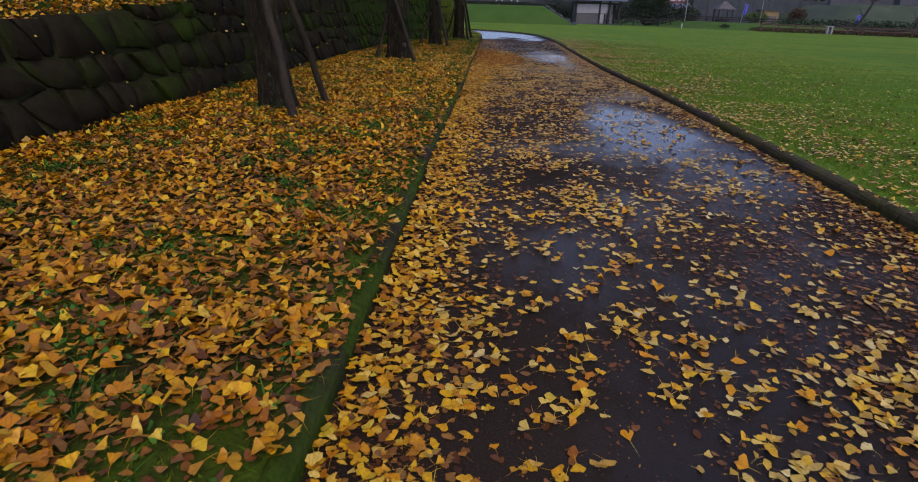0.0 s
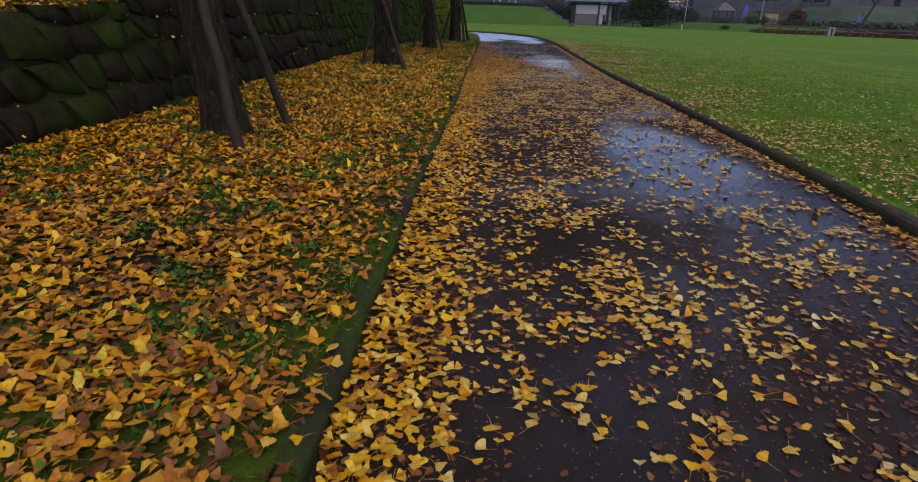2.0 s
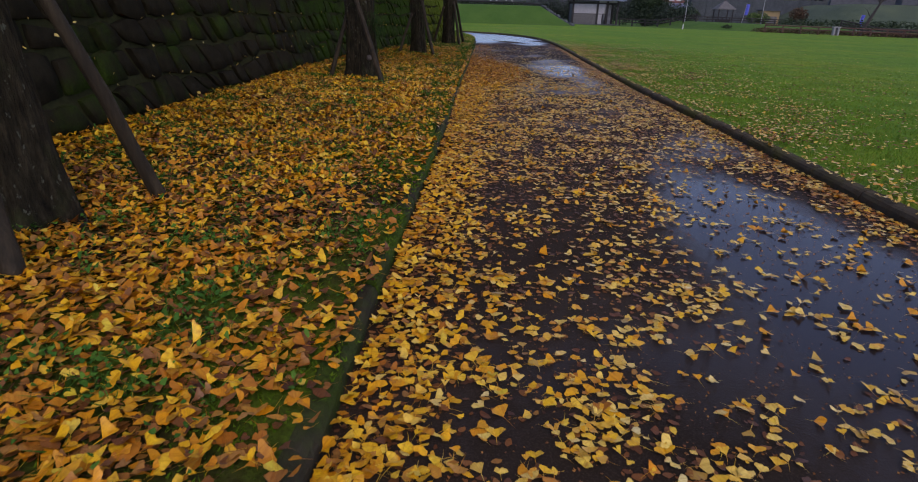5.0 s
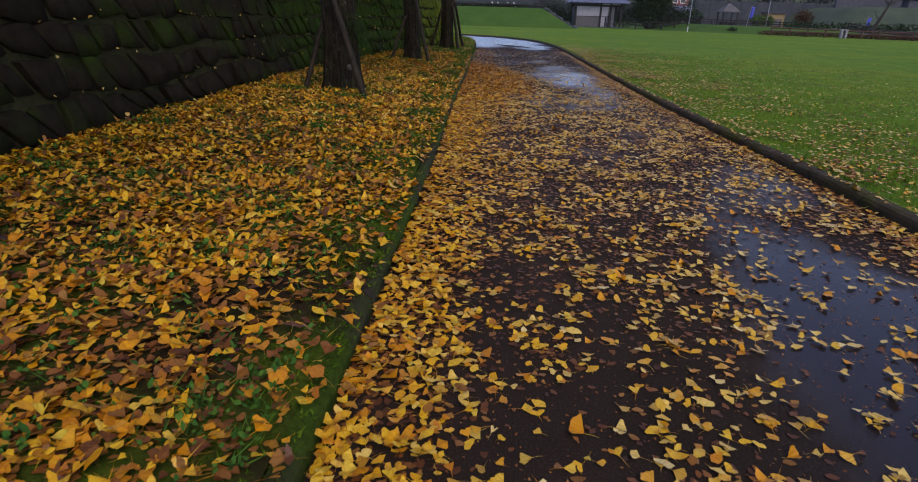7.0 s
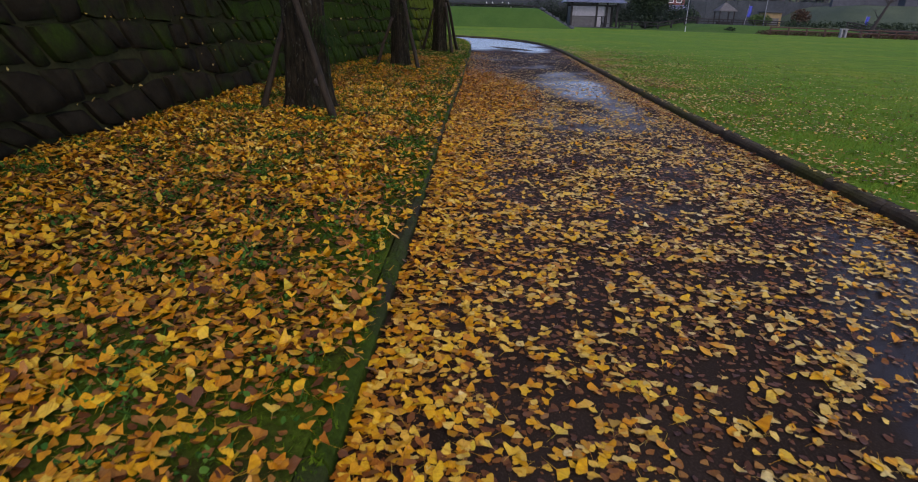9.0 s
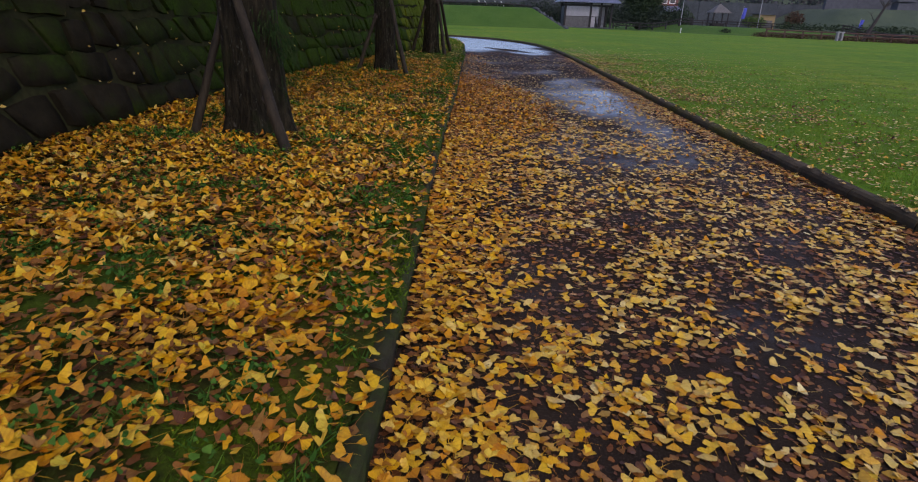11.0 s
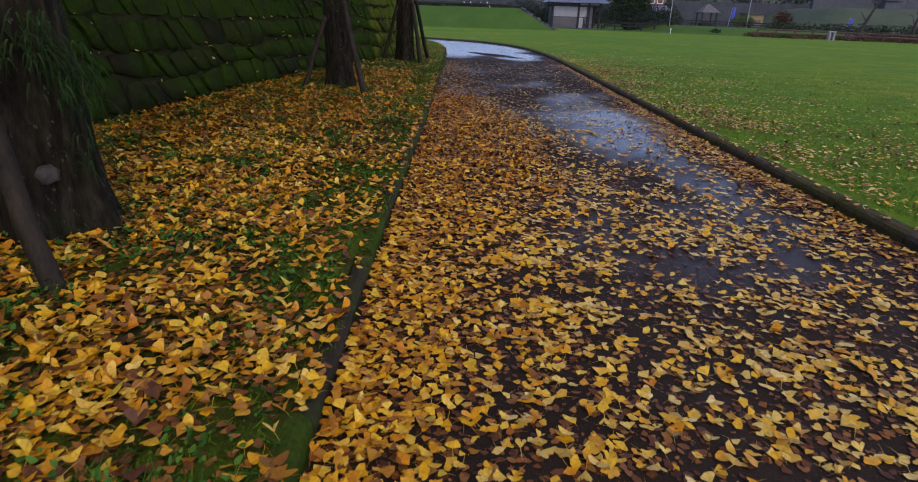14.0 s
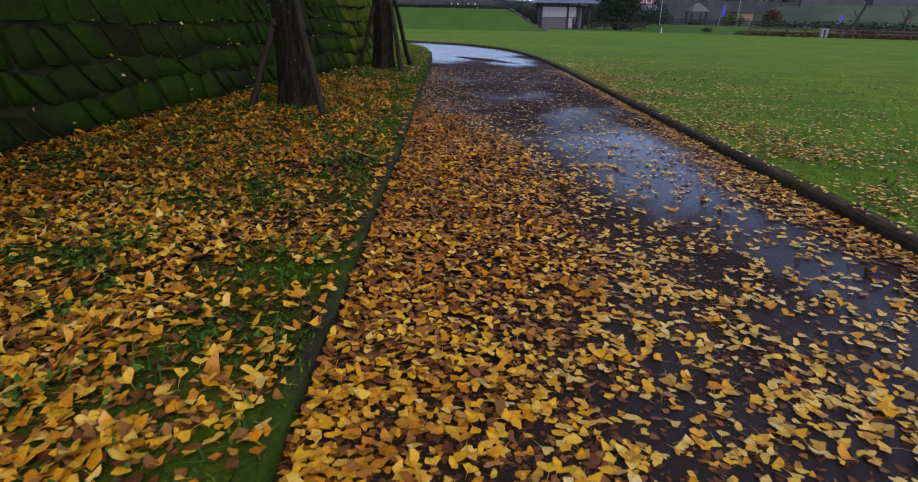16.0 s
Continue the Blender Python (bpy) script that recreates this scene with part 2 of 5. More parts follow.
def wall_stone():
    """Dark wet stone; moss grows thick on some stretches of the wall and is nearly absent on others."""
    m, n, l, b = material("mossy wall stone", 0.9, 0, 0.07)
    co = n.new("ShaderNodeTexCoord")
    axis = n.new("ShaderNodeSeparateXYZ")
    l.new(co.outputs["Object"], axis.inputs[0])
    along_wall = n.new("ShaderNodeMath")
    along_wall.operation = "DIVIDE"
    along_wall.inputs[1].default_value = 30.0
    l.new(axis.outputs["Y"], along_wall.inputs[0])
    amount = ramp(n, l, along_wall.outputs[0], [(0.0, (0.1,) * 3), (0.13, (0.11,) * 3), (0.2, (0.25,) * 3), (0.26, (0.28,) * 3), (0.33, (0.12,) * 3), (0.42, (0.18,) * 3), (0.47, (0.54,) * 3), (0.8, (0.72,) * 3)])
    info = n.new("ShaderNodeObjectInfo")
    own = n.new("ShaderNodeMath")
    own.operation = "MULTIPLY_ADD"
    own.inputs[1].default_value = 0.10
    l.new(info.outputs["Random"], own.inputs[0])
    l.new(noise_tex(n, l, 1.6, 6, 0.65), own.inputs[2])
    total_moss = n.new("ShaderNodeMath")
    total_moss.operation = "MULTIPLY_ADD"
    total_moss.inputs[1].default_value = 0.42
    l.new(amount, total_moss.inputs[0])
    l.new(own.outputs[0], total_moss.inputs[2])
    fac = ramp(n, l, total_moss.outputs[0], [(0.62, (0, 0, 0)), (0.84, (1, 1, 1))])
    fine = noise_tex(n, l, 45, 5, 0.7)
    rock = ramp(n, l, noise_tex(n, l, 7, 5, 0.7), [(0.3, (0.012, 0.010, 0.0055)), (0.7, (0.030, 0.0255, 0.0145))])
    moss = ramp(n, l, fine, [(0.35, (0.017, 0.034, 0.004)), (0.7, (0.038, 0.078, 0.006))])
    l.new(mix(n, l, fac, rock, moss), b.inputs["Base Color"])
    bump(n, l, b, mix(n, l, 0.5, fine, noise_tex(n, l, 14, 6, 0.7)), 0.8, 0.02)
    return m


STONE = wall_stone()
JOINT = plain("earth joint", (0.030, 0.030, 0.014), (0.050, 0.052, 0.020), 3, 0.95, spec=0.03)


def bark_material():
    """Dark furrowed bark with moss and grey lichen in spots."""
    m, n, l, b = material("wet bark", 0.9, 0, 0.12)
    long = noise_tex(n, l, 30, 5, 0.65, (1, 1, 0.22))
    c = ramp(n, l, long, [(0.32, (0.006, 0.0055, 0.0035)), (0.5, (0.019, 0.016, 0.009)), (0.68, (0.042, 0.036, 0.021))])
    c = mix(n, l, ramp(n, l, noise_tex(n, l, 3.2, 5, 0.65), [(0.52, (0, 0, 0)), (0.7, (0.7, 0.7, 0.7))]), c, (0.022, 0.034, 0.008))
    c = mix(n, l, ramp(n, l, noise_tex(n, l, 8.5, 4, 0.6, (1, 1, 0.6)), [(0.66, (0, 0, 0)), (0.72, (0.7, 0.7, 0.7))]), c, (0.10, 0.10, 0.085))
    c = mix(n, l, ramp(n, l, noise_tex(n, l, 42, 3, 0.6, (1, 1, 0.5)), [(0.64, (0, 0, 0)), (0.68, (0.8, 0.8, 0.8))]), c, (0.085, 0.095, 0.07))
    l.new(c, b.inputs["Base Color"])
    bump(n, l, b, long, 1.0, 0.03)
    return m


BARK = bark_material()
SCAR = plain("lichened scar", (0.03, 0.025, 0.02), (0.13, 0.11, 0.095), 26, 0.85, relief=0.6)
BARK_FAR = plain("bare branch bark", (0.018, 0.015, 0.014), (0.045, 0.038, 0.034), 5, 0.8)
POLE = plain("weathered prop wood", (0.013, 0.0105, 0.006), (0.050, 0.038, 0.021), 14, 0.75, relief=0.8, dist=0.008, stretch=(1, 1, 0.10), fine=70, spec=0.25)
TWINE = plain("palm twine", (0.04, 0.028, 0.02), (0.07, 0.05, 0.035), 40, 0.9)
DARKWOOD = plain("dark stained wood", (0.007, 0.006, 0.007), (0.016, 0.014, 0.015), 4, 0.7)
REDWOOD = plain("red-brown fence wood", (0.06, 0.026, 0.020), (0.10, 0.045, 0.034), 4, 0.7)
GREYWOOD = plain("grey slat wood", (0.085, 0.085, 0.085), (0.14, 0.14, 0.14), 3, 0.75)
PLASTER = plain("pale plaster", (0.26, 0.26, 0.28), (0.36, 0.36, 0.38), 2, 0.8)
ROOFTIN = plain("grey-blue metal roof", (0.10, 0.125, 0.21), (0.16, 0.19, 0.29), 2, 0.45, 0.0)
CONCRETE = plain("grey concrete", (0.055, 0.062, 0.075), (0.095, 0.105, 0.125), 1.5, 0.85)
# Stone tones raised and blued to stand in for haze.
DARKWALL = plain("hazed dark stone", (0.035, 0.046, 0.053), (0.070, 0.084, 0.095), 0.8, 0.85, relief=0.8, dist=0.1)
REDWALL = plain("red painted wall", (0.15, 0.05, 0.045), (0.22, 0.085, 0.075), 1, 0.7)
OCHRE = plain("ochre panel", (0.24, 0.17, 0.08), (0.32, 0.23, 0.11), 1.2, 0.8)
BLUE = plain("blue banner cloth", (0.05, 0.07, 0.42), (0.08, 0.11, 0.55), 3, 0.8)
WHITE = plain("white paint", (0.66, 0.66, 0.66), (0.80, 0.80, 0.80), 5, 0.5)
STEEL = plain("galvanised steel", (0.28, 0.29, 0.31), (0.40, 0.41, 0.43), 4, 0.45, 0.6)
GLASS = plain("dark window glass", (0.02, 0.025, 0.03), (0.035, 0.04, 0.05), 1, 0.08)
# Grass greens raised and dulled, with the far haze painted in.
ROUGH = plain("hazed rough grass", (0.036, 0.065, 0.038), (0.078, 0.111, 0.058), 0.18, 0.9, relief=0.8, dist=0.1, fine=9)
# Lawn green darkened to carry the slope's shade; also covers ground beyond the lawn.
BANK = plain("shade-darkened grass", (0.042, 0.115, 0.016), (0.070, 0.150, 0.024), 0.4, 0.9, relief=0.8, dist=0.06, fine=12, spec=0.2)


# ---- mesh helpers ----
def mesh_of(name, verts, faces, mat, smooth=False):
    me = bpy.data.meshes.new(name)
    me.from_pydata([tuple(v) for v in verts], [], [tuple(f) for f in faces])
    me.materials.append(mat)
    if smooth:
        me.polygons.foreach_set("use_smooth", [True] * len(me.polygons))
    me.update()
    return me


def part(name, bm, mat, parent=None, label="", smooth=False):
    me = bpy.data.meshes.new(name)
    bm.to_mesh(me)
    bm.free()
    me.materials.append(mat)
    if smooth:
        me.polygons.foreach_set("use_smooth", [True] * len(me.polygons))
    ob = new(name, me)
    if parent is not None:
        ob.parent = parent
    return tagged(ob, label)


def piece(name, verts, faces, mat, parent=None, label="", smooth=False):
    ob = new(name, mesh_of(name, verts, faces, mat, smooth))
    if parent is not None:
        ob.parent = parent
    return tagged(ob, label)


def box(bm, lo, hi, bevel=0.0):
    """An upright block between two corners, its edges eased."""
    lo, hi = Vector(lo), Vector(hi)
    r = bmesh.ops.create_cube(bm, size=1, matrix=Matrix.Translation((lo + hi) / 2) @ Matrix.Diagonal((*(hi - lo), 1)))
    if bevel:
        edges = {e for v in r["verts"] for e in v.link_edges}
        bmesh.ops.bevel(bm, geom=list(edges), offset=bevel, segments=1, affect="EDGES")
    return bm


def block(lo, hi, bevel=0.0):
    return box(bmesh.new(), lo, hi, bevel)


def tube(points, radii, sides=8, wobble=0.0, seed=0, cap=True):
    """A tapered limb along points: verts and faces."""
    rng = random.Random(seed)
    verts, faces = [], []
    pts = [Vector(p) for p in points]
    for i, p in enumerate(pts):
        d = (pts[min(i + 1, len(pts) - 1)] - pts[max(i - 1, 0)]).normalized()
        a = d.cross(Vector((0.31, 0.95, 0.07))).normalized()
        b = d.cross(a).normalized()
        for k in range(sides):
            q = 2 * math.pi * k / sides
            r = radii[i] * (1 + wobble * (rng.random() - 0.5))
            verts.append(p + a * (r * math.cos(q)) + b * (r * math.sin(q)))
        if i:
            o = (i - 1) * sides
            for k in range(sides):
                n = (k + 1) % sides
                faces.append((o + k, o + n, o + sides + n, o + sides + k))
    if cap:
        faces.append(tuple(range(sides))[::-1])
        faces.append(tuple(range((len(pts) - 1) * sides, len(pts) * sides)))
    return verts, faces


def join(lists):
    verts, faces = [], []
    for v, f in lists:
        o = len(verts)
        verts += list(v)
        faces += [tuple(i + o for i in q) for q in f]
    return verts, faces


def setting(name, label, category):
    return tagged(new(name), label, category, kind="structure")


def thing(name, label, category, group="", at=(0, 0, 0)):
    ob = tagged(new(name), label, category, group)
    ob.location = at
    return ob


# ---- plan: path along +y, verge and wall on the west, lawn on the east ----
LEFT, RIGHT = 0.06, 2.84          # path edges
WALL_LINE = [(-2.42, -8.0), (-2.42, 13.5), (-2.2, 16.5), (-1.72, 20.0), (-0.86, 24.6), (-1.6, 28.5), (-7.0, 31.0)]


def wall_x(y):
    for (x0, y0), (x1, y1) in zip(WALL_LINE, WALL_LINE[1:]):
        if y0 <= y <= y1:
            return x0 + (x1 - x0) * (y - y0) / (y1 - y0)
    return -2.42


LEFT_LINE = [(0.06, -8), (0.06, 24), (0.04, 27), (-0.12, 30), (-0.5, 32.4), (-1.3, 34.4), (-3.0, 35.9), (-8, 37.4), (-22, 38.6)]
RIGHT_LINE = [(2.76, -8), (2.76, 4), (2.81, 6.5), (2.80, 9), (2.73, 11.5), (2.73, 14), (2.80, 18), (2.86, 21), (2.92, 25), (2.88, 28), (2.66, 31), (2.2, 33.2), (1.0, 35.8), (-1.2, 38.0), (-4, 39.5), (-9, 41), (-22, 42.4)]


def along(line, y):
    """The x of a line at y, eased round its corners."""
    def x_at(v):
        v = min(max(v, line[0][1]), line[-1][1])
        for (x0, y0), (x1, y1) in zip(line, line[1:]):
            if v <= y1:
                return x0 + (x1 - x0) * (v - y0) / (y1 - y0)
    h = 0.5 if y < 34 else 0.25
    return (x_at(y - 2 * h) + 2 * x_at(y - h) + 3 * x_at(y) + 2 * x_at(y + h) + x_at(y + 2 * h)) / 9


def path_left(y):
    return along(LEFT_LINE, y) + 0.012 * math.sin(y * 0.9)


def path_right(y):
    return along(RIGHT_LINE, y)


def verge_z(x, y):
    t = min(1, max(0, (LEFT - x) / 2.5))
    return 0.085 + 0.085 * t + 0.025 * noise.noise((x * 1.3, y * 1.3, 0)) * min(1, (LEFT - x) * 4) + 0.012 * noise.noise((x * 5, y * 5, 3)) * min(1, (LEFT - x) * 4)


def lawn_z(x, y):
    u = max(0, x - 3.0)
    return 0.064 - 0.011 * u * max(0, min(1, u / 10)) - 0.0006 * max(0, y) + 0.012 * noise.noise((x * 0.8, y * 0.8, 7)) * min(1, u * 3)


def sheet(name, rows, mat, label, category):
    """A ground sheet from rows of points."""
    w = len(rows[0])
    verts = [p for r in rows for p in r]
    faces = [(i * w + k, i * w + k + 1, (i + 1) * w + k + 1, (i + 1) * w + k) for i in range(len(rows) - 1) for k in range(w - 1)]
    return tagged(new(name, mesh_of(name, verts, faces, mat, True)), label, category, kind="structure")


def steps(a, b, n):
    return [a + (b - a) * i / n for i in range(n + 1)]


ys = steps(-8, 30, 152) + steps(30.5, 39.5, 30)
sheet("ground", [[(x, y, -0.9) for x in steps(-700, 700, 14)] for y in steps(-400, 1200, 16)], LAWN, "green and brown open country under the park", "ground")
# the path runs straight, then swings away to the west round the end of the wall
POOLS = [(2.0, 5.9, 0.7, 2.1, 1.0), (2.1, 5.5, 0.95, 2.7, 0.52), (1.15, 3.0, 0.6, 1.2, 0.45), (2.3, 8.6, 0.5, 1.4, 0.2), (1.93, 16.0, 0.66, 2.6, 0.78), (2.15, 13.9, 0.40, 1.2, 0.68), (1.7, 12.2, 0.9, 1.6, 0.34), (1.2, 1.6, 1.0, 2.2, 0.3), (0.4, 32.0, 2.8, 6.6, 1.6), (2.0, 26.9, 0.8, 2.3, 1.1)]


def wetness(x, y):
    """How deep the water stands on the path, 0 to 1."""
    w = 0.0
    for cx, cy, rx, ry, a in POOLS:
        q = ((x - cx) / rx) ** 2 + ((y - cy) / ry) ** 2
        w = max(w, a * (1 - q) if q < 1 else 0)
    tongue = 0.0
    if y > 24:
        a, b = (x - 1.4) * 0.49 - (y - 27.2) * 0.87, (x - 1.4) * 0.87 + (y - 27.2) * 0.49
        tongue = 1.9 * max(0, 1 - (a / 1.7) ** 2 - (b / 0.36) ** 2) * (1 + noise.noise((x * 2.5, y * 2.5, 8)))
    return w + 0.42 * noise.noise((x * 1.4, y * 0.9, 9)) + 0.12 * noise.noise((x * 5, y * 4, 19)) - tongue


path = sheet("path", [[(path_left(y) + (path_right(y) - path_left(y)) * f, y, 0.0) for f in steps(-0.01, 1.01, 40)] for y in steps(-8, 32, 340) + steps(32.1, 42.4, 100)],
             ASPHALT, "wet dark asphalt path scattered with fallen ginkgo leaves", "path")
level = path.data.attributes.new("wet", "FLOAT", "POINT")
level.data.foreach_set("value", [wetness(v.co.x, v.co.y) for v in path.data.vertices])
sheet("verge", [[(wall_x(y) - 0.15 + (path_left(y) - 0.06 - wall_x(y) + 0.15) * f, y, verge_z(wall_x(y) - 0.15 + (path_left(y) - 0.06 - wall_x(y) + 0.15) * f, y)) for f in steps(0, 1, 30)]
                for y in steps(-8, 38.4, 300)], SOIL, "mossy earth verge under fallen yellow leaves", "verge")


def bank_z(x, y):
    """The grass terrace at the far end of the lawn, its foot at about y 66."""
    t = min(max((y - 66.0) / 4.2, 0), 1)
    e = min(max((9.0 - x) / 3.0, 0), 1)
    return 1.85 * min(t, e) if t and e else 0.0


def berm_z(x, y):
    """A low grass rise in front of the far shelter."""
    a = min(max((y - 82) / 5, 0), 1) * min(max((x - 25) / 5, 0), 1) * min(max((53 - x) / 7, 0), 1)
    return 0.95 * a * a * (3 - 2 * a)


lawn_rows = []
for y in steps(-8, 40, 120) + steps(40.6, 66, 40) + steps(66.4, 71.2, 12) + steps(72.5, 82, 10):
    x0 = path_right(y) + 0.098 if y < 42.4 else -60
    xs = [x0 + (9.5 - x0) * (f ** 1.6) for f in steps(0, 1, 40)] if y < 42.4 else steps(-60, 5.4, 20) + steps(5.8, 9.5, 19)
    xs += steps(10, 60, 42) + [75, 100, 150]
    lawn_rows.append([(x, y, lawn_z(x, y) + bank_z(x, y) + berm_z(x, y)) for x in xs])
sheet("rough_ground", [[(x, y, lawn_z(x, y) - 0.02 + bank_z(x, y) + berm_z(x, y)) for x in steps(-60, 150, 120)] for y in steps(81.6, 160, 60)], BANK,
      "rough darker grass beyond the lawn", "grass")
lawn = sheet("lawn", lawn_rows, LAWN, "short green lawn with yellow leaves along the path", "lawn")
# Terrace faces get the darker copy, so their shade sits in the colour.
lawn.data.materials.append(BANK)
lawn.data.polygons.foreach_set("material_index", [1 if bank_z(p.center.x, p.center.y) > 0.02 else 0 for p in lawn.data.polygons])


# ---- kerbs ----
def kerb_stone(name, parent, p, q, width, low, high, mat, rng, rough=0.005):
    """One kerb stone from p to q with rounded, chipped arrises; width goes to the left of the way."""
    d = Vector((q[0] - p[0], q[1] - p[1], 0))
    n = Vector((-d.y, d.x, 0)).normalized()
    prof = [(0, low), (0.003, high - 0.032), (0.012, high - 0.012), (0.032, high), (width - 0.022, high + 0.004), (width, high - 0.02), (width, low)]
    verts, rows_n = [], 4
    for i in range(rows_n + 1):
        f = i / rows_n
        f = 0.008 + f * 0.984
        for u, z in prof:
            j = rng.uniform(-rough, rough) if z > low else 0
            verts.append(Vector((p[0], p[1], 0)) + d * f + n * (u + j) + Vector((0, 0, z + j)))
    k = len(prof)
    faces = [(i * k + a, i * k + a + 1, (i + 1) * k + a + 1, (i + 1) * k + a) for i in range(rows_n) for a in range(k - 1)]
    faces += [tuple(range(k))[::-1], tuple(rows_n * k + a for a in range(k))]
    return piece(name, verts, [f[::-1] for f in faces], mat, parent)


rng = random.Random(4)
kerb_west = setting("kerb_west", "low mossy stone kerb between verge and path", "kerb")
kerb_east = setting("kerb_east", "dark weathered concrete kerb along the lawn", "kerb")
y = -8.0
while y < 38:
    step = rng.uniform(0.55, 0.65) if y < 31 else 0.3
    kerb_stone("kerb_stone", kerb_west, (path_left(y), y), (path_left(y + step), y + step), 0.085, -0.05, 0.078 + rng.uniform(-0.02, 0.012), KERB, rng)
    y += step
y = -8.0
while y < 42:
    step = 0.6 if y < 30 else 0.24
    kerb_stone("kerb_stone", kerb_east, (path_right(y + step), y + step), (path_right(y), y), 0.105, -0.05, 0.069 + rng.uniform(-0.002, 0.002), KERB_DARK, rng, 0.0025)
    y += step


# ---- the rubble wall ----
def wall_top(y):
    return 0.70 + 0.056 * y


def clip(poly, px, py, nx, ny):
    out = []
    for i, a in enumerate(poly):
        b = poly[(i + 1) % len(poly)]
        da, db = (a[0] - px) * nx + (a[1] - py) * ny, (b[0] - px) * nx + (b[1] - py) * ny
        if da <= 0:
            out.append(a)
        if da * db < 0:
            f = da / (da - db)
            out.append((a[0] + (b[0] - a[0]) * f, a[1] + (b[1] - a[1]) * f))
    return out


lengths, total = [], 0.0
for a, b in zip(WALL_LINE, WALL_LINE[1:]):
    lengths.append((total, a, b, math.dist(a, b)))
    total += math.dist(a, b)


def on_wall(s, h, out=0.0):
    """The place on the wall's face, s along it, h up, out from it; the face leans back."""
    for s0, a, b, n in lengths:
        if s <= s0 + n or b == WALL_LINE[-1]:
            f = (s - s0) / n
            d = Vector((b[0] - a[0], b[1] - a[1], 0)).normalized()
            side = Vector((d.y, -d.x, 0))
            p = Vector((a[0], a[1], 0)) + d * (s - s0)
            return p + side * (out - 0.20 * (h - 0.1)) + Vector((0, 0, h))


wall = setting("wall_west", "old rubble retaining wall of dark mossy stones", "wall")
core = []
for s in steps(0, total - 0.01, 90):
    top = wall_top(on_wall(s, 0).y)
    core.append([on_wall(s, -0.1, -0.016), on_wall(s, top - 0.03, -0.016), on_wall(s, top - 0.03, -0.45), on_wall(s, -0.1, -0.45)])
verts = [p for r in core for p in r]
faces = [(i * 4 + k, i * 4 + (k + 1) % 4, i * 4 + 4 + (k + 1) % 4, i * 4 + 4 + k) for i in range(len(core) - 1) for k in range(4)]
faces += [(0, 1, 2, 3), tuple(len(verts) - 4 + k for k in (3, 2, 1, 0))]
piece("earth_core", verts, faces, JOINT, wall, "dark earth joints behind the stones")

rng = random.Random(11)
HIGH = 0.25                      # a course of stones


def course(k, s):
    """The wavy bed joint under course k."""
    return -0.06 + HIGH * k + 0.085 * noise.noise((s * 0.7, k * 0.9, 1)) + 0.05 * noise.noise((s * 2.1, k * 3.1, 4))


def rubble(a, b, c, d, top, rng):
    """One rough stone between four corners (s, h) of the wall's face, anticlockwise from the low near one: a weathered face on a rounded, irregular edge."""
    out, seed = rng.uniform(0.0, 0.022), rng.uniform(0, 90)
    tilt = (rng.uniform(-0.09, 0.09), rng.uniform(-0.10, 0.06))
    gx, gh = (a[0] + b[0] + c[0] + d[0]) / 4, (a[1] + b[1] + c[1] + d[1]) / 4
    verts = []
    us, vs = (0, 0.03, 0.27, 0.5, 0.74, 0.97, 1), (0, 0.05, 0.5, 0.95, 1)
    for j, v in enumerate(vs):
        for i, u in enumerate(us):
            if i in (0, 1, 5, 6) and j in (0, 1, 3, 4):
                u, v2 = u + (0.5 - u) * 0.05, v + (0.5 - v) * 0.10
            else:
                v2 = v
            x = (a[0] * (1 - u) + b[0] * u) * (1 - v2) + (d[0] * (1 - u) + c[0] * u) * v2
            h = (a[1] * (1 - u) + b[1] * u) * (1 - v2) + (d[1] * (1 - u) + c[1] * u) * v2
            x += 0.030 * noise.noise((x * 5, h * 5, seed))
            h = min(h + 0.026 * noise.noise((x * 5, h * 5, seed + 7)), top)
            o = -0.05
            if 0 < i < 6 and 0 < j < 4:
                o = out + (x - gx) * tilt[0] + (h - gh) * tilt[1] + 0.014 * noise.noise((x * 6, h * 6, seed)) + 0.010 * noise.noise((x * 15, h * 15, seed))
                o += 0.007 if i in (2, 3, 4) and j == 2 else 0.003 if i in (2, 3, 4) or j == 2 else 0
            verts.append(on_wall(x, h, o))
    return verts, [(j * 7 + i, j * 7 + i + 1, j * 7 + i + 8, j * 7 + i + 7) for j in range(4) for i in range(6)]


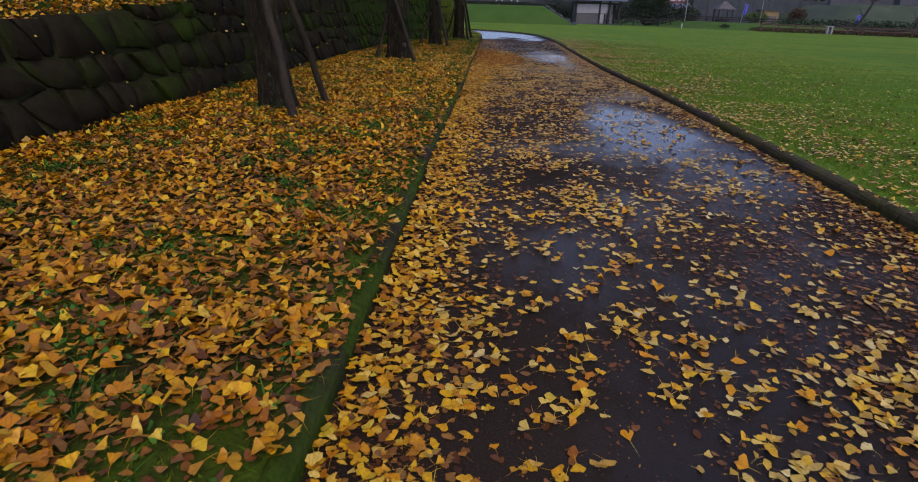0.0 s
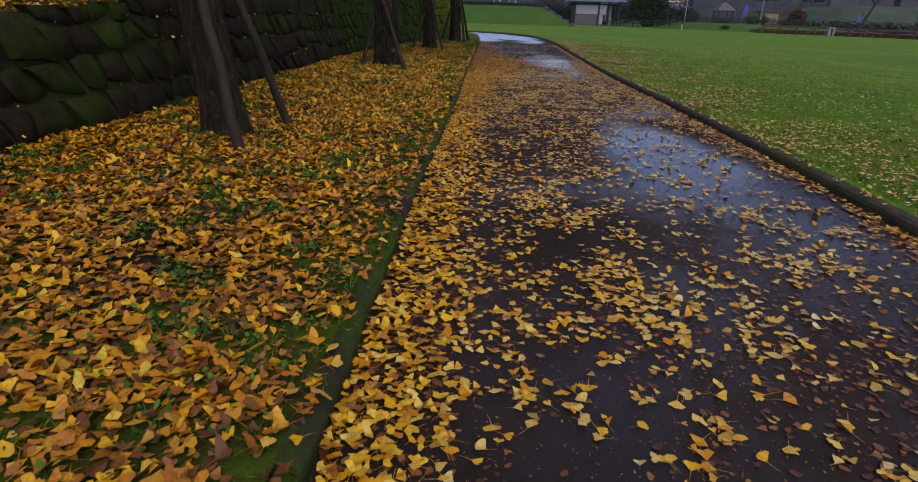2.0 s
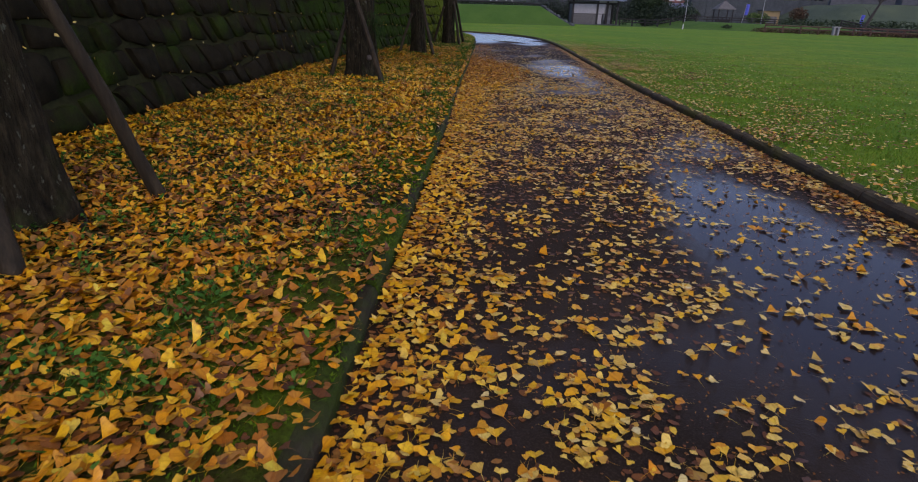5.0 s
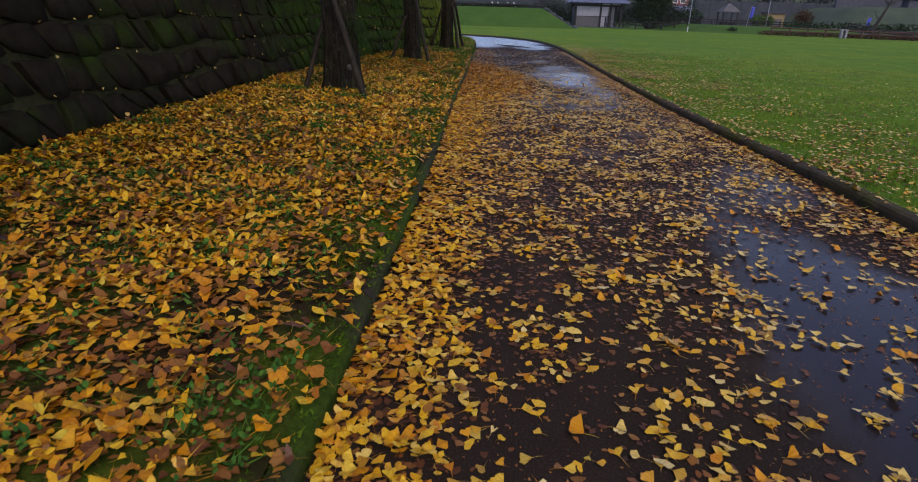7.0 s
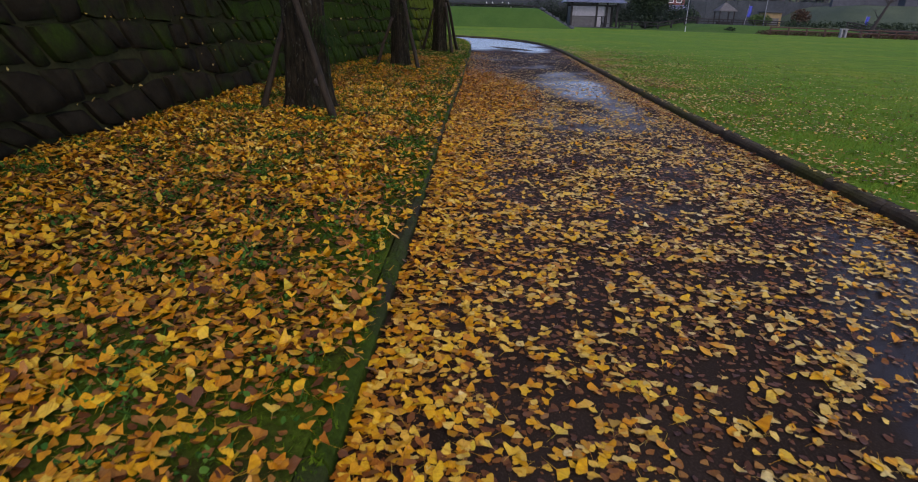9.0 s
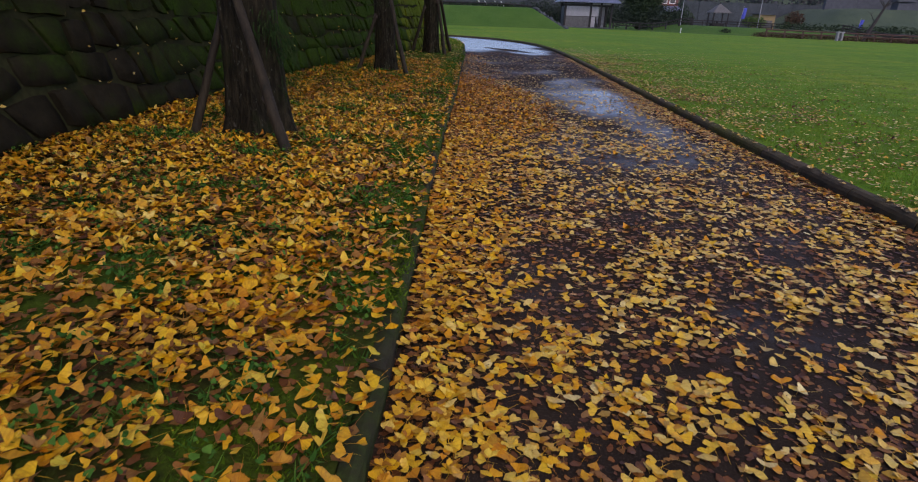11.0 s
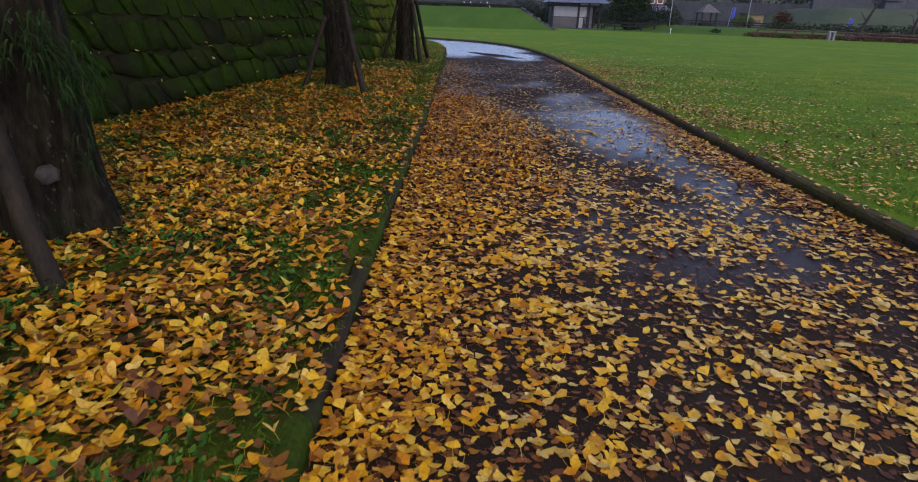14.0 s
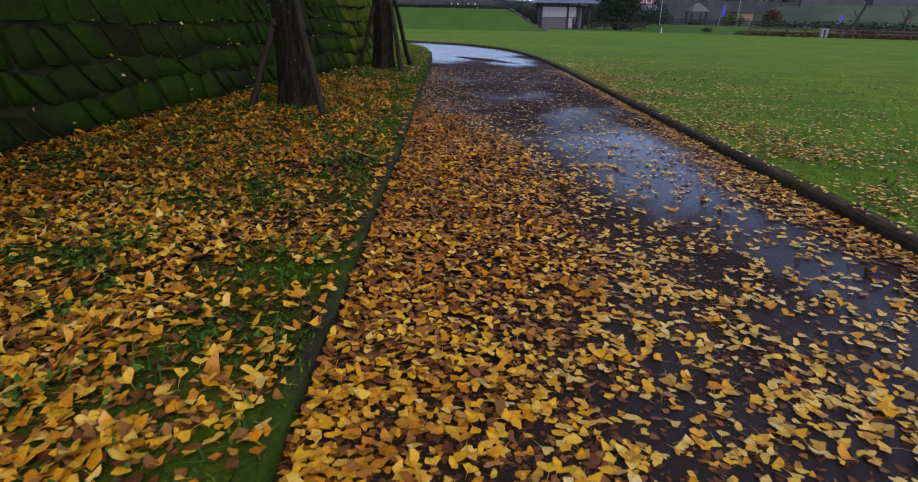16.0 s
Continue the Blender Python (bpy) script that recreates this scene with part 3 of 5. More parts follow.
spare = {STONE: [], STONE_LIT: []}
count = 0
for k in range(10):
    s, slant = 0.2, 0.0
    while s < total - 0.8:
        n = rng.choice((rng.uniform(0.18, 0.28), rng.uniform(0.24, 0.40), rng.uniform(0.34, 0.52)))
        new_slant = rng.uniform(-0.12, 0.02)
        gaps = [rng.choice((0.001, 0.003, 0.006, 0.02)) for _ in range(4)]
        sink = rng.choice((0, 0, 0, 0.03))
        p = [s - slant + gaps[0], s + n - new_slant - gaps[1], s + n + new_slant - gaps[2], s + slant + gaps[3]]
        low, up = rng.uniform(0.0, 0.005), rng.uniform(0.0, 0.006) + sink
        corners = [(p[0], course(k, p[0]) + low), (p[1], course(k, p[1]) + low), (p[2], course(k + 1, p[2]) - up), (p[3], course(k + 1, p[3]) - up * rng.uniform(0.4, 1))]
        corners = [(q[0], q[1] + rng.choice((-0.03, -0.015, 0, 0.01, 0.02))) for q in corners]
        gx, gy = s + n / 2, sum(q[1] for q in corners) / 4
        s, slant = s + n, new_slant
        at = on_wall(gx, gy)
        top = wall_top(at.y)
        if corners[0][1] > top - 0.07 or gy < -0.05:
            continue
        verts, faces = rubble(*corners, top + rng.uniform(-0.02, 0.02), rng)
        # The stretch turned towards open sky takes the painted-lighter stone.
        mat = STONE_LIT if 30.3 < gx < lengths[4][0] + 0.3 else STONE
        if 2.0 < at.y < 25.2 and count < 300 and gx < lengths[5][0]:
            stone = piece("stone", verts, faces, mat, wall)
            stone.data.polygons.foreach_set("use_smooth", [0 < q % 6 < 5 and 0 < q // 6 < 3 for q in range(24)])
            count += 1
        else:
            spare[mat].append((verts, faces))
for mat, rest in spare.items():
    if rest:
        v, f = join(rest)
        tagged(piece("stones", v, f, mat, wall, "further stones of the wall"), kind="stuff")

# the leaf-strewn slope that the wall holds up
slope_rows = []
for y in steps(-8, 27, 70):
    x0 = wall_x(y) - 0.2 * (wall_top(y) - 0.1) - 0.12
    slope_rows.append([(x0 - u, y, wall_top(y) - 0.03 + u * 0.30 + 0.05 * noise.noise((u, y, 2))) for u in steps(0, 9, 24)])
sheet("slope", slope_rows, SOIL, "earth slope above the wall covered with leaves", "slope")


# ---- trees with timber props ----
def ginkgo(x, y, radius, seed, lean=(0, 0), high=9.0):
    """A ginkgo: flared, furrowed trunk, rising limbs, and an unseen yellow crown added for shade."""
    rng = random.Random(seed)
    z = verge_z(x, y) - 0.06
    tree = thing("ginkgo_tree", "tall ginkgo with wet furrowed bark and unseen yellow crown", "tree", "ginkgos along the wall", (x, y, z))
    heights = [0, 0.05, 0.12, 0.2] + [0.3 + 0.1 * i for i in range(14)] + [1.9, 2.4, 3.0, 4.2, 5.6, 7.2, high]
    sides = 44
    verts = []
    for h in heights:
        r = radius * (0.92 + 0.30 * math.exp(-h / 0.13) + 0.12 * math.exp(-h / 0.7)) * max(0.10, 1 - max(0, h - 1.2) / (high - 0.6) * 0.95)
        for k in range(sides):
            q = 2 * math.pi * k / sides
            flare = 1 + (0.16 * math.exp(-h / 0.25) + 0.03) * math.sin(5 * q + seed) + 0.05 * noise.noise((math.cos(q) * 3, math.sin(q) * 3, h * 0.8 + seed))
            groove = 1 - 0.035 * rng.random() - 0.05 * noise.noise((math.cos(q) * 9, math.sin(q) * 9, h * 1.4 + seed))
            verts.append((lean[0] * h + r * flare * groove * math.cos(q), lean[1] * h + r * flare * groove * math.sin(q), h))
    faces = [(i * sides + k, i * sides + (k + 1) % sides, (i + 1) * sides + (k + 1) % sides, (i + 1) * sides + k) for i in range(len(heights) - 1) for k in range(sides)]
    faces.append(tuple(range(len(verts) - sides, len(verts))))
    piece("trunk", verts, faces, BARK, tree)
    tips = []
    limbs = []
    for b in range(11):
        h = 2.9 + b * 0.52 + rng.uniform(-0.15, 0.15)
        q = b * 2.4 + rng.uniform(-0.4, 0.4)
        n = rng.uniform(2.0, 3.1) * (1 - 0.05 * b)
        pts = [(lean[0] * h, lean[1] * h, h)]
        for s in (0.3, 0.65, 1.0):
            pts.append((lean[0] * h + math.cos(q) * n * s + rng.uniform(-0.1, 0.1), lean[1] * h + math.sin(q) * n * s + rng.uniform(-0.1, 0.1), h + n * s * rng.uniform(0.35, 0.6)))
        limbs.append(tube(pts, [0.075, 0.055, 0.035, 0.012], 6))
        for s in range(1, 4):
            for _ in range(2):
                w = rng.uniform(-0.9, 0.9) + q
                e = Vector(pts[s]) + Vector((math.cos(w), math.sin(w), 0.4)) * rng.uniform(0.4, 0.9)
                limbs.append(tube([pts[s], e], [0.02, 0.006], 4))
                tips += [Vector(pts[s]), e]
    v, f = join(limbs)
    piece("branches", v, f, BARK, tree)
    v, f = [], []
    # The crown is out of view; its leaf count is raised to shade verge and wall.
    for _ in range(5200):
        c = rng.choice(tips) + Vector((rng.gauss(0, 0.36), rng.gauss(0, 0.36), rng.gauss(0, 0.28)))
        a = Vector((rng.gauss(0, 1), rng.gauss(0, 1), rng.gauss(0, 0.5))).normalized() * 0.085
        b = a.cross(Vector((rng.gauss(0, 1), rng.gauss(0, 1), rng.gauss(0, 1)))).normalized() * 0.09
        o = len(v)
        v += [c, c + a + b, c + a * 1.3, c + a - b]
        f += [(o, o + 1, o + 2, o + 3)]
    piece("crown", v, f, YELLOW, tree, "unseen yellow leaves, thickened to shade the verge")
    return tree


def prop(foot, head, radius, seed, group="tree props"):
    """A debarked log that leans on a trunk, sunk a little in the ground, lashed with twine at its head."""
    ob = thing("tree_prop", "weathered timber prop leaning against a ginkgo trunk", "tree prop", group, foot)
    d = Vector(head) - Vector(foot)
    rng = random.Random(seed)
    pts = [d * s + Vector((rng.uniform(-0.012, 0.012), rng.uniform(-0.012, 0.012), 0)) for s in (-0.04, 0, 0.2, 0.4, 0.6, 0.8, 1.0)]
    v, f = tube(pts, [radius * (1.06 - 0.3 * i / 6) for i in range(7)], 12, 0.10, seed)
    piece("pole", v, f, POLE, ob, smooth=True)
    v, f = join([tube([d * (0.93 + 0.012 * k), d * (0.93 + 0.012 * k + 0.010)], [radius * 1.02, radius * 1.02], 12) for k in range(4)])
    piece("lashing", v, f, TWINE, ob, "dark twine lashing")
    return ob


TREES = [(-1.53, 5.75, 0.15, 1, (-0.10, 0.0)), (-1.33, 11.98, 0.215, 2, (-0.03, 0.0)), (-1.12, 17.3, 0.165, 3, (-0.03, 0.0)), (-0.75, 22.4, 0.185, 4, (-0.01, 0.0))]
ginkgos = [ginkgo(x, y, r, s, lean) for x, y, r, s, lean in TREES]


def low_twig(tree, reach, drop, n, seed):
    """A drooping lower branch that still holds yellow-green leaves."""
    rng = random.Random(seed)
    pts = [Vector((0.05, 0, 2.3)), Vector((reach * 0.5, 0.1, 2.25)), Vector((reach, 0.15, 2.3 - drop))]
    v, f = tube(pts, [0.03, 0.02, 0.008], 6)
    branch = piece("low_branch", v, f, BARK, tree)
    v, f = [], []
    for _ in range(n):
        t = rng.random() ** 0.6
        c = pts[0].lerp(pts[1], t * 2) if t < 0.5 else pts[1].lerp(pts[2], t * 2 - 1)
        c = c + Vector((rng.gauss(0, 0.10), rng.gauss(0, 0.10), rng.gauss(-0.08, 0.09)))
        a = Vector((rng.gauss(0, 1), rng.gauss(0, 1), rng.gauss(0, 0.5))).normalized() * 0.05
        b = a.cross(Vector((rng.gauss(0, 1), rng.gauss(0, 1), rng.gauss(0, 1)))).normalized() * 0.04
        o = len(v)
        v += [c, c + a + b, c + a * 1.3, c + a - b]
        f.append((o, o + 1, o + 2, o + 3))
    piece("leaves", v, f, LIME, branch, "yellow-green leaves")


low_twig(ginkgos[3], 0.55, 0.55, 420, 5)
v, f = tube([(0.10, -0.14, 0.34), (0.122, -0.176, 0.345), (0.128, -0.184, 0.346)], [0.044, 0.038, 0.028], 16, 0.3, 3)
piece("branch_scar", v, f, SCAR, ginkgos[1], "pale lichened scar of a lost branch", True)
PROPS = [((-1.21, 5.17), (-1.57, 5.56, 1.45), 0.040), ((-1.18, 6.12), (-1.47, 5.80, 1.45), 0.034),
         ((-0.94, 11.36), (-1.42, 11.74, 1.35), 0.036), ((-1.76, 11.74), (-1.48, 11.92, 1.06), 0.034),
         ((-0.72, 16.68), (-1.06, 17.14, 1.35), 0.036), ((-1.56, 17.1), (-1.25, 17.2, 1.0), 0.034),
         ((-0.39, 22.0), (-0.62, 22.28, 1.35), 0.045), ((-0.32, 23.3), (-0.60, 22.55, 1.5), 0.045), ((-1.22, 22.45), (-0.90, 22.3, 1.2), 0.042)]
for n, ((fx, fy), head, r) in enumerate(PROPS):
    prop((fx, fy, verge_z(fx, fy) - 0.01), head, r, 20 + n)


def fern(x, y, z, nx, ny, seed, fronds):
    """Strap-leaved fern that hangs from a trunk."""
    rng = random.Random(seed)
    v, f = [], []
    for _ in range(fronds):
        a = math.atan2(ny, nx) + rng.uniform(-0.9, 0.9)
        p = Vector((rng.uniform(-0.05, 0.05) - ny * rng.uniform(-0.1, 0.1), rng.uniform(-0.05, 0.05) + nx * rng.uniform(-0.1, 0.1), rng.uniform(-0.08, 0.1)))
        n, w, o = rng.uniform(0.05, 0.12), rng.uniform(0.004, 0.007), len(v)
        side = Vector((-math.sin(a), math.cos(a), 0)) * w
        for s in (0, 0.25, 0.5, 0.75, 1.0):
            c = p + Vector((math.cos(a) * n * 0.75 * s, math.sin(a) * n * 0.75 * s, n * (0.35 * s - 1.15 * s * s)))
            v += [c - side * (1.05 - s), c + side * (1.05 - s)]
        f += [(o + 2 * i, o + 2 * i + 1, o + 2 * i + 3, o + 2 * i + 2) for i in range(4)]
    me = mesh_of("fern", v, f, FERN)
    ob = new("fern", me)
    ob.location = (x, y, z)
    return tagged(ob, "dark green strap-leaved fern hanging on a ginkgo trunk", "fern")


for n, (fx, fy, fz, nx, ny) in enumerate([(-1.16, 11.80, 0.93, 0.6, -0.8), (-1.10, 11.88, 0.84, 0.9, -0.5), (-1.08, 11.92, 0.74, 0.95, -0.3), (-1.08, 11.92, 0.50, 0.9, -0.4)]):
    fern(fx, fy, fz, nx, ny, 5 + n, 34 if fz < 0.6 else 80)


# ---- far side of the lawn ----
def leafy(name, label, category, centres, n, size, mat, seed, group="", trunk=None, kind=""):
    """A bush or crown of many small leaf clusters about the given centres (x, y, z, rx, ry, rz)."""
    rng = random.Random(seed)
    v, f = [], []
    for _ in range(n):
        cx, cy, cz, rx, ry, rz = rng.choice(centres)
        d = Vector((rng.gauss(0, 1), rng.gauss(0, 1), rng.gauss(0, 1))).normalized() * rng.random() ** 0.4
        c = Vector((cx + d.x * rx, cy + d.y * ry, cz + d.z * rz))
        a = Vector((rng.gauss(0, 1), rng.gauss(0, 1), rng.gauss(0, 1))).normalized() * size * rng.uniform(0.5, 1.3)
        b = a.cross(Vector((rng.gauss(0, 1), rng.gauss(0, 1), rng.gauss(0, 1)))).normalized() * size * rng.uniform(0.3, 0.7)
        o = len(v)
        v += [c - a, c + b, c + a, c - b]
        f.append((o, o + 1, o + 2, o + 3))
    if trunk:
        ob = thing(name, label, category, group, trunk[0])
        base = Vector(trunk[0])
        piece("crown", [p - base for p in v], f, mat, ob)
        tv, tf = tube([Vector(p) - base for p in trunk], [0.42, 0.36, 0.3, 0.16][: len(trunk)], 10, 0.1, seed)
        piece("trunk", tv, tf, BARK_FAR, ob)
        return ob
    return tagged(new(name, mesh_of(name, v, f, mat)), label, category, group, kind)


def far_z(x, y):
    return lawn_z(x, y) + bank_z(x, y) + berm_z(x, y)


def shelter(x0, x1, y0, y1, z):
    """The rest shelter: posts, half-walls with plaster over slats, an open bay, a ribbed hipped roof."""
    ob = thing("rest_shelter", "wooden park shelter with plaster panels and hipped metal roof", "shelter", "", (x0, y0, z))
    w, d, h = x1 - x0, y1 - y0, 3.1
    part("floor_slab", block((-0.3, -0.3, 0.0), (w + 0.3, d + 0.3, 0.10), 0.02), CONCRETE, ob)
    for x in (0, w * 0.55, w * 0.77, w):
        for yy in (0, d):
            part("post", block((x - 0.13, yy - 0.13, 0.1), (x + 0.13, yy + 0.13, h), 0.015), DARKWOOD, ob)
    for yy in (0, d):
        part("beam", block((-0.25, yy - 0.08, h - 0.42), (w + 0.25, yy + 0.08, h - 0.22), 0.01), DARKWOOD, ob)
        part("wall_plate", block((-0.3, yy - 0.07, h - 0.02), (w + 0.3, yy + 0.07, h + 0.14), 0.01), DARKWOOD, ob)
    part("plaster_panel", block((0.10, -0.03, 1.45), (w * 0.55 - 0.10, 0.03, h - 0.43)), PLASTER, ob, "pale plaster panel")
    part("frieze_panel", block((w * 0.55 + 0.1, -0.03, h - 0.21), (w - 0.1, 0.03, h - 0.03)), PLASTER, ob, "pale plaster panel")
    part("plaster_panel", block((w * 0.55 + 0.10, -0.028, 1.45), (w * 0.72, 0.028, h - 0.43)), PLASTER, ob, "pale plaster panel")
    part("sill_rail", block((0.09, -0.05, 1.39), (w * 0.72, 0.05, 1.45)), DARKWOOD, ob)
    n = 18
    for i in range(n):
        a = 0.10 + (w * 0.55 - 0.2) * i / n
        part("slat", block((a, -0.025, 0.12), (a + (w * 0.55 - 0.2) / n - 0.02, 0.025, 1.39)), GREYWOOD, ob)
    part("notice_panel", block((w * 0.55 + 0.12, -0.04, 0.15), (w * 0.66, 0.04, 1.37)), PLASTER, ob, "pale lower panel")
    part("door", block((w * 0.73, -0.04, 0.12), (w * 0.765, 0.03, 1.5)), DARKWOOD, ob, "narrow dark door")
    part("back_wall", block((0.1, d - 0.04, 0.12), (w * 0.76, d + 0.04, h - 0.43)), GREYWOOD, ob)
    part("back_panel", block((w * 0.78, d - 0.04, 0.12), (w - 0.1, d + 0.04, h - 0.43)), PLASTER, ob, "pale plaster panel")
    part("side_wall", block((-0.04, 0.1, 0.12), (0.04, d - 0.1, h - 0.43)), GREYWOOD, ob)
    part("bench", box(block((w * 0.80, d - 0.55, 0.5), (w * 0.97, d - 0.15, 0.56)), (w * 0.82, d - 0.5, 0.1), (w * 0.84, d - 0.2, 0.5)), GREYWOOD, ob)
    e, rise = 0.9, 1.8
    zz = h + 0.10
    a, b, c, q = (-e, -e, zz), (w + e, -e, zz), (w + e, d + e, zz), (-e, d + e, zz)
    m = (d + 2 * e) / 2
    r1, r2 = (-e + m, d / 2, zz + rise), (w + e - m, d / 2, zz + rise)
    t = 0.09
    verts = [a, b, c, q, r1, r2] + [(p[0], p[1], p[2] - t) for p in (a, b, c, q)]
    faces = [(0, 1, 5, 4), (1, 2, 5), (2, 3, 4, 5), (3, 0, 4), (0, 6, 7, 1), (1, 7, 8, 2), (2, 8, 9, 3), (3, 9, 6, 0), (9, 8, 7, 6)]
    roof = piece("roof", verts, faces, ROOFTIN, ob)
    ribs = []
    for i in range(1, 24):
        x = -e + (w + 2 * e) * i / 24
        f = min(1, (x + e) / m, (w + e - x) / m)
        ribs.append(tube([(x, -e, zz + 0.015), (x, -e + m * f, zz + rise * f + 0.015)], [0.022, 0.022], 4))
    v, f = join(ribs)
    piece("roof_seams", v, f, ROOFTIN, roof)
    v, f = join([tube([p, r], [0.06, 0.06], 6) for p, r in ((a, r1), (b, r2), (c, r2), (q, r1))] + [tube([r1, r2], [0.08, 0.08], 6)])
    piece("ridge_caps", v, f, ROOFTIN, roof)
    return ob


shelter(12.2, 18.3, 90.0, 93.6, far_z(15, 90) - 0.03)


def rail_fence(name, label, points, height, rails, mat, gap, post=0.06, group="fences"):
    """Square posts with rails between them, following the ground."""
    ob = thing(name, label, "fence", group, (points[0][0], points[0][1], far_z(*points[0])))
    base = Vector(ob.location)
    spots = []
    for (xa, ya), (xb, yb) in zip(points, points[1:]):
        n = max(1, round(math.dist((xa, ya), (xb, yb)) / gap))
        spots += [(xa + (xb - xa) * i / n, ya + (yb - ya) * i / n) for i in range(n)]
    spots.append(points[-1])
    for x, y in spots:
        z = far_z(x, y)
        part("post", block((x - base.x - post, y - base.y - post, z - base.z - 0.1), (x - base.x + post, y - base.y + post, z - base.z + height), 0.01), mat, ob)
    for (xa, ya), (xb, yb) in zip(spots, spots[1:]):
        for f in rails:
            p = Vector((xa, ya, far_z(xa, ya) + height * f)) - base
            q = Vector((xb, yb, far_z(xb, yb) + height * f)) - base
            v, fc = tube([p, q], [0.07, 0.07], 6)
            piece("rail", v, fc, mat, ob)
    return ob


rail_fence("rail_fence", "red-brown two-rail wooden fence along the lawn's edge", [(33.4, 78), (44, 78.5), (62, 79)], 0.92, (0.55, 0.92), REDWOOD, 2.1, 0.07)
rail_fence("rail_fence", "dark wooden rail fence beside the shelter", [(19.4, 93), (30.5, 94)], 0.95, (0.5, 0.92), DARKWOOD, 1.8, 0.09)
rail_fence("rail_fence", "dark wooden rail fence on the grass rise", [(31, 101), (50, 101)], 0.75, (0.5, 0.92), DARKWOOD, 1.8)
rail_fence("rail_fence", "dark wooden rail fence behind the reeds", [(46.5, 86), (66, 88)], 1.0, (0.35, 0.65, 0.95), DARKWOOD, 2.0)
rail_fence("rail_fence", "dark guard rail on top of the grass terrace", [(-30, 74), (6.2, 74)], 0.35, (0.95,), DARKWOOD, 2.4, 0.05)

leafy("evergreen_tree", "dense dark evergreen beside the shelter", "tree", [(24.9, 100, 1.0, 1.2, 1.3, 1.3), (24.0, 100, 2.7, 2.1, 1.8, 1.6), (25.6, 100.4, 3.3, 2.5, 1.9, 2.0), (24.2, 100, 5.2, 2.6, 2, 2.4)], 12000, 0.2, NEEDLE, 3,
      trunk=[(24.7, 100, far_z(24.7, 100) - 0.05), (24.7, 100, 1.6), (24.6, 100, 3.0), (24.5, 100, 4.6)])
leafy("hedge", "dark overgrown hedge behind the shelter", "hedge", [(8 + 2.2 * i, 98.8, 1.6 + 0.3 * math.sin(i * 2.1), 1.7, 0.8, 1.9) for i in range(11)], 9000, 0.15, HEDGE, 14)
leafy("hedge", "dark clipped hedge behind the rail fence", "hedge", [(30.5, 112, 1.6, 2.6, 1.2, 1.5), (34.5, 112, 1.5, 2.6, 1.2, 1.4)], 2600, 0.2, NEEDLE, 4)
leafy("shrub", "rounded green shrub on the grass rise", "shrub", [(42.9, 104, 1.4, 1.4, 1.0, 0.8)], 700, 0.16, SHRUB, 5, "shrubs")
leafy("shrub", "rounded green shrub on the grass rise", "shrub", [(45.0, 106, 1.3, 1.3, 1.0, 0.8)], 700, 0.16, SHRUB, 6, "shrubs")
leafy("shrub", "low dark shrub in the grass", "shrub", [(31.2, 84, 0.05, 0.7, 0.5, 0.4)], 260, 0.12, NEEDLE, 7, "shrubs")
leafy("russet_shrub", "russet shrub beside the ochre kiosk", "shrub", [(54.6, 114, 2.0, 1.7, 1.2, 1.3)], 900, 0.18, RUST, 8)
leafy("reeds", "russet reeds behind the wooden fence", "reeds", [(34.2 + 2.1 * i, 80.2, far_z(34.2 + 2.1 * i, 80.2) + 0.22, 1.5, 0.6, 0.36) for i in range(12)], 5200, 0.10, RUST, 9, kind="stuff")
leafy("reed_bed", "dark green growth behind the wooden fence", "shrubs", [(44 + 2.4 * i, 95, 0.7, 1.7, 1.0, 0.8) for i in range(14)], 4200, 0.16, NEEDLE, 10, kind="stuff")
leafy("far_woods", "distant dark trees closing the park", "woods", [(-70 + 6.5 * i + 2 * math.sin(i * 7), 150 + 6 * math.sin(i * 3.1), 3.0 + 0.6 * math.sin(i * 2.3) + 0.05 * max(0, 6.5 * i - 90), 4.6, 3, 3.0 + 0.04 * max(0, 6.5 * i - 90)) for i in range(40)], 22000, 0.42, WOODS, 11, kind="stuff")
leafy("terrace_hedge", "low dark hedge on the grass terrace", "hedge", [(-28 + 2.0 * i, 76.5, 2.1, 1.6, 0.6, 0.30) for i in range(17)], 4200, 0.13, NEEDLE, 12)


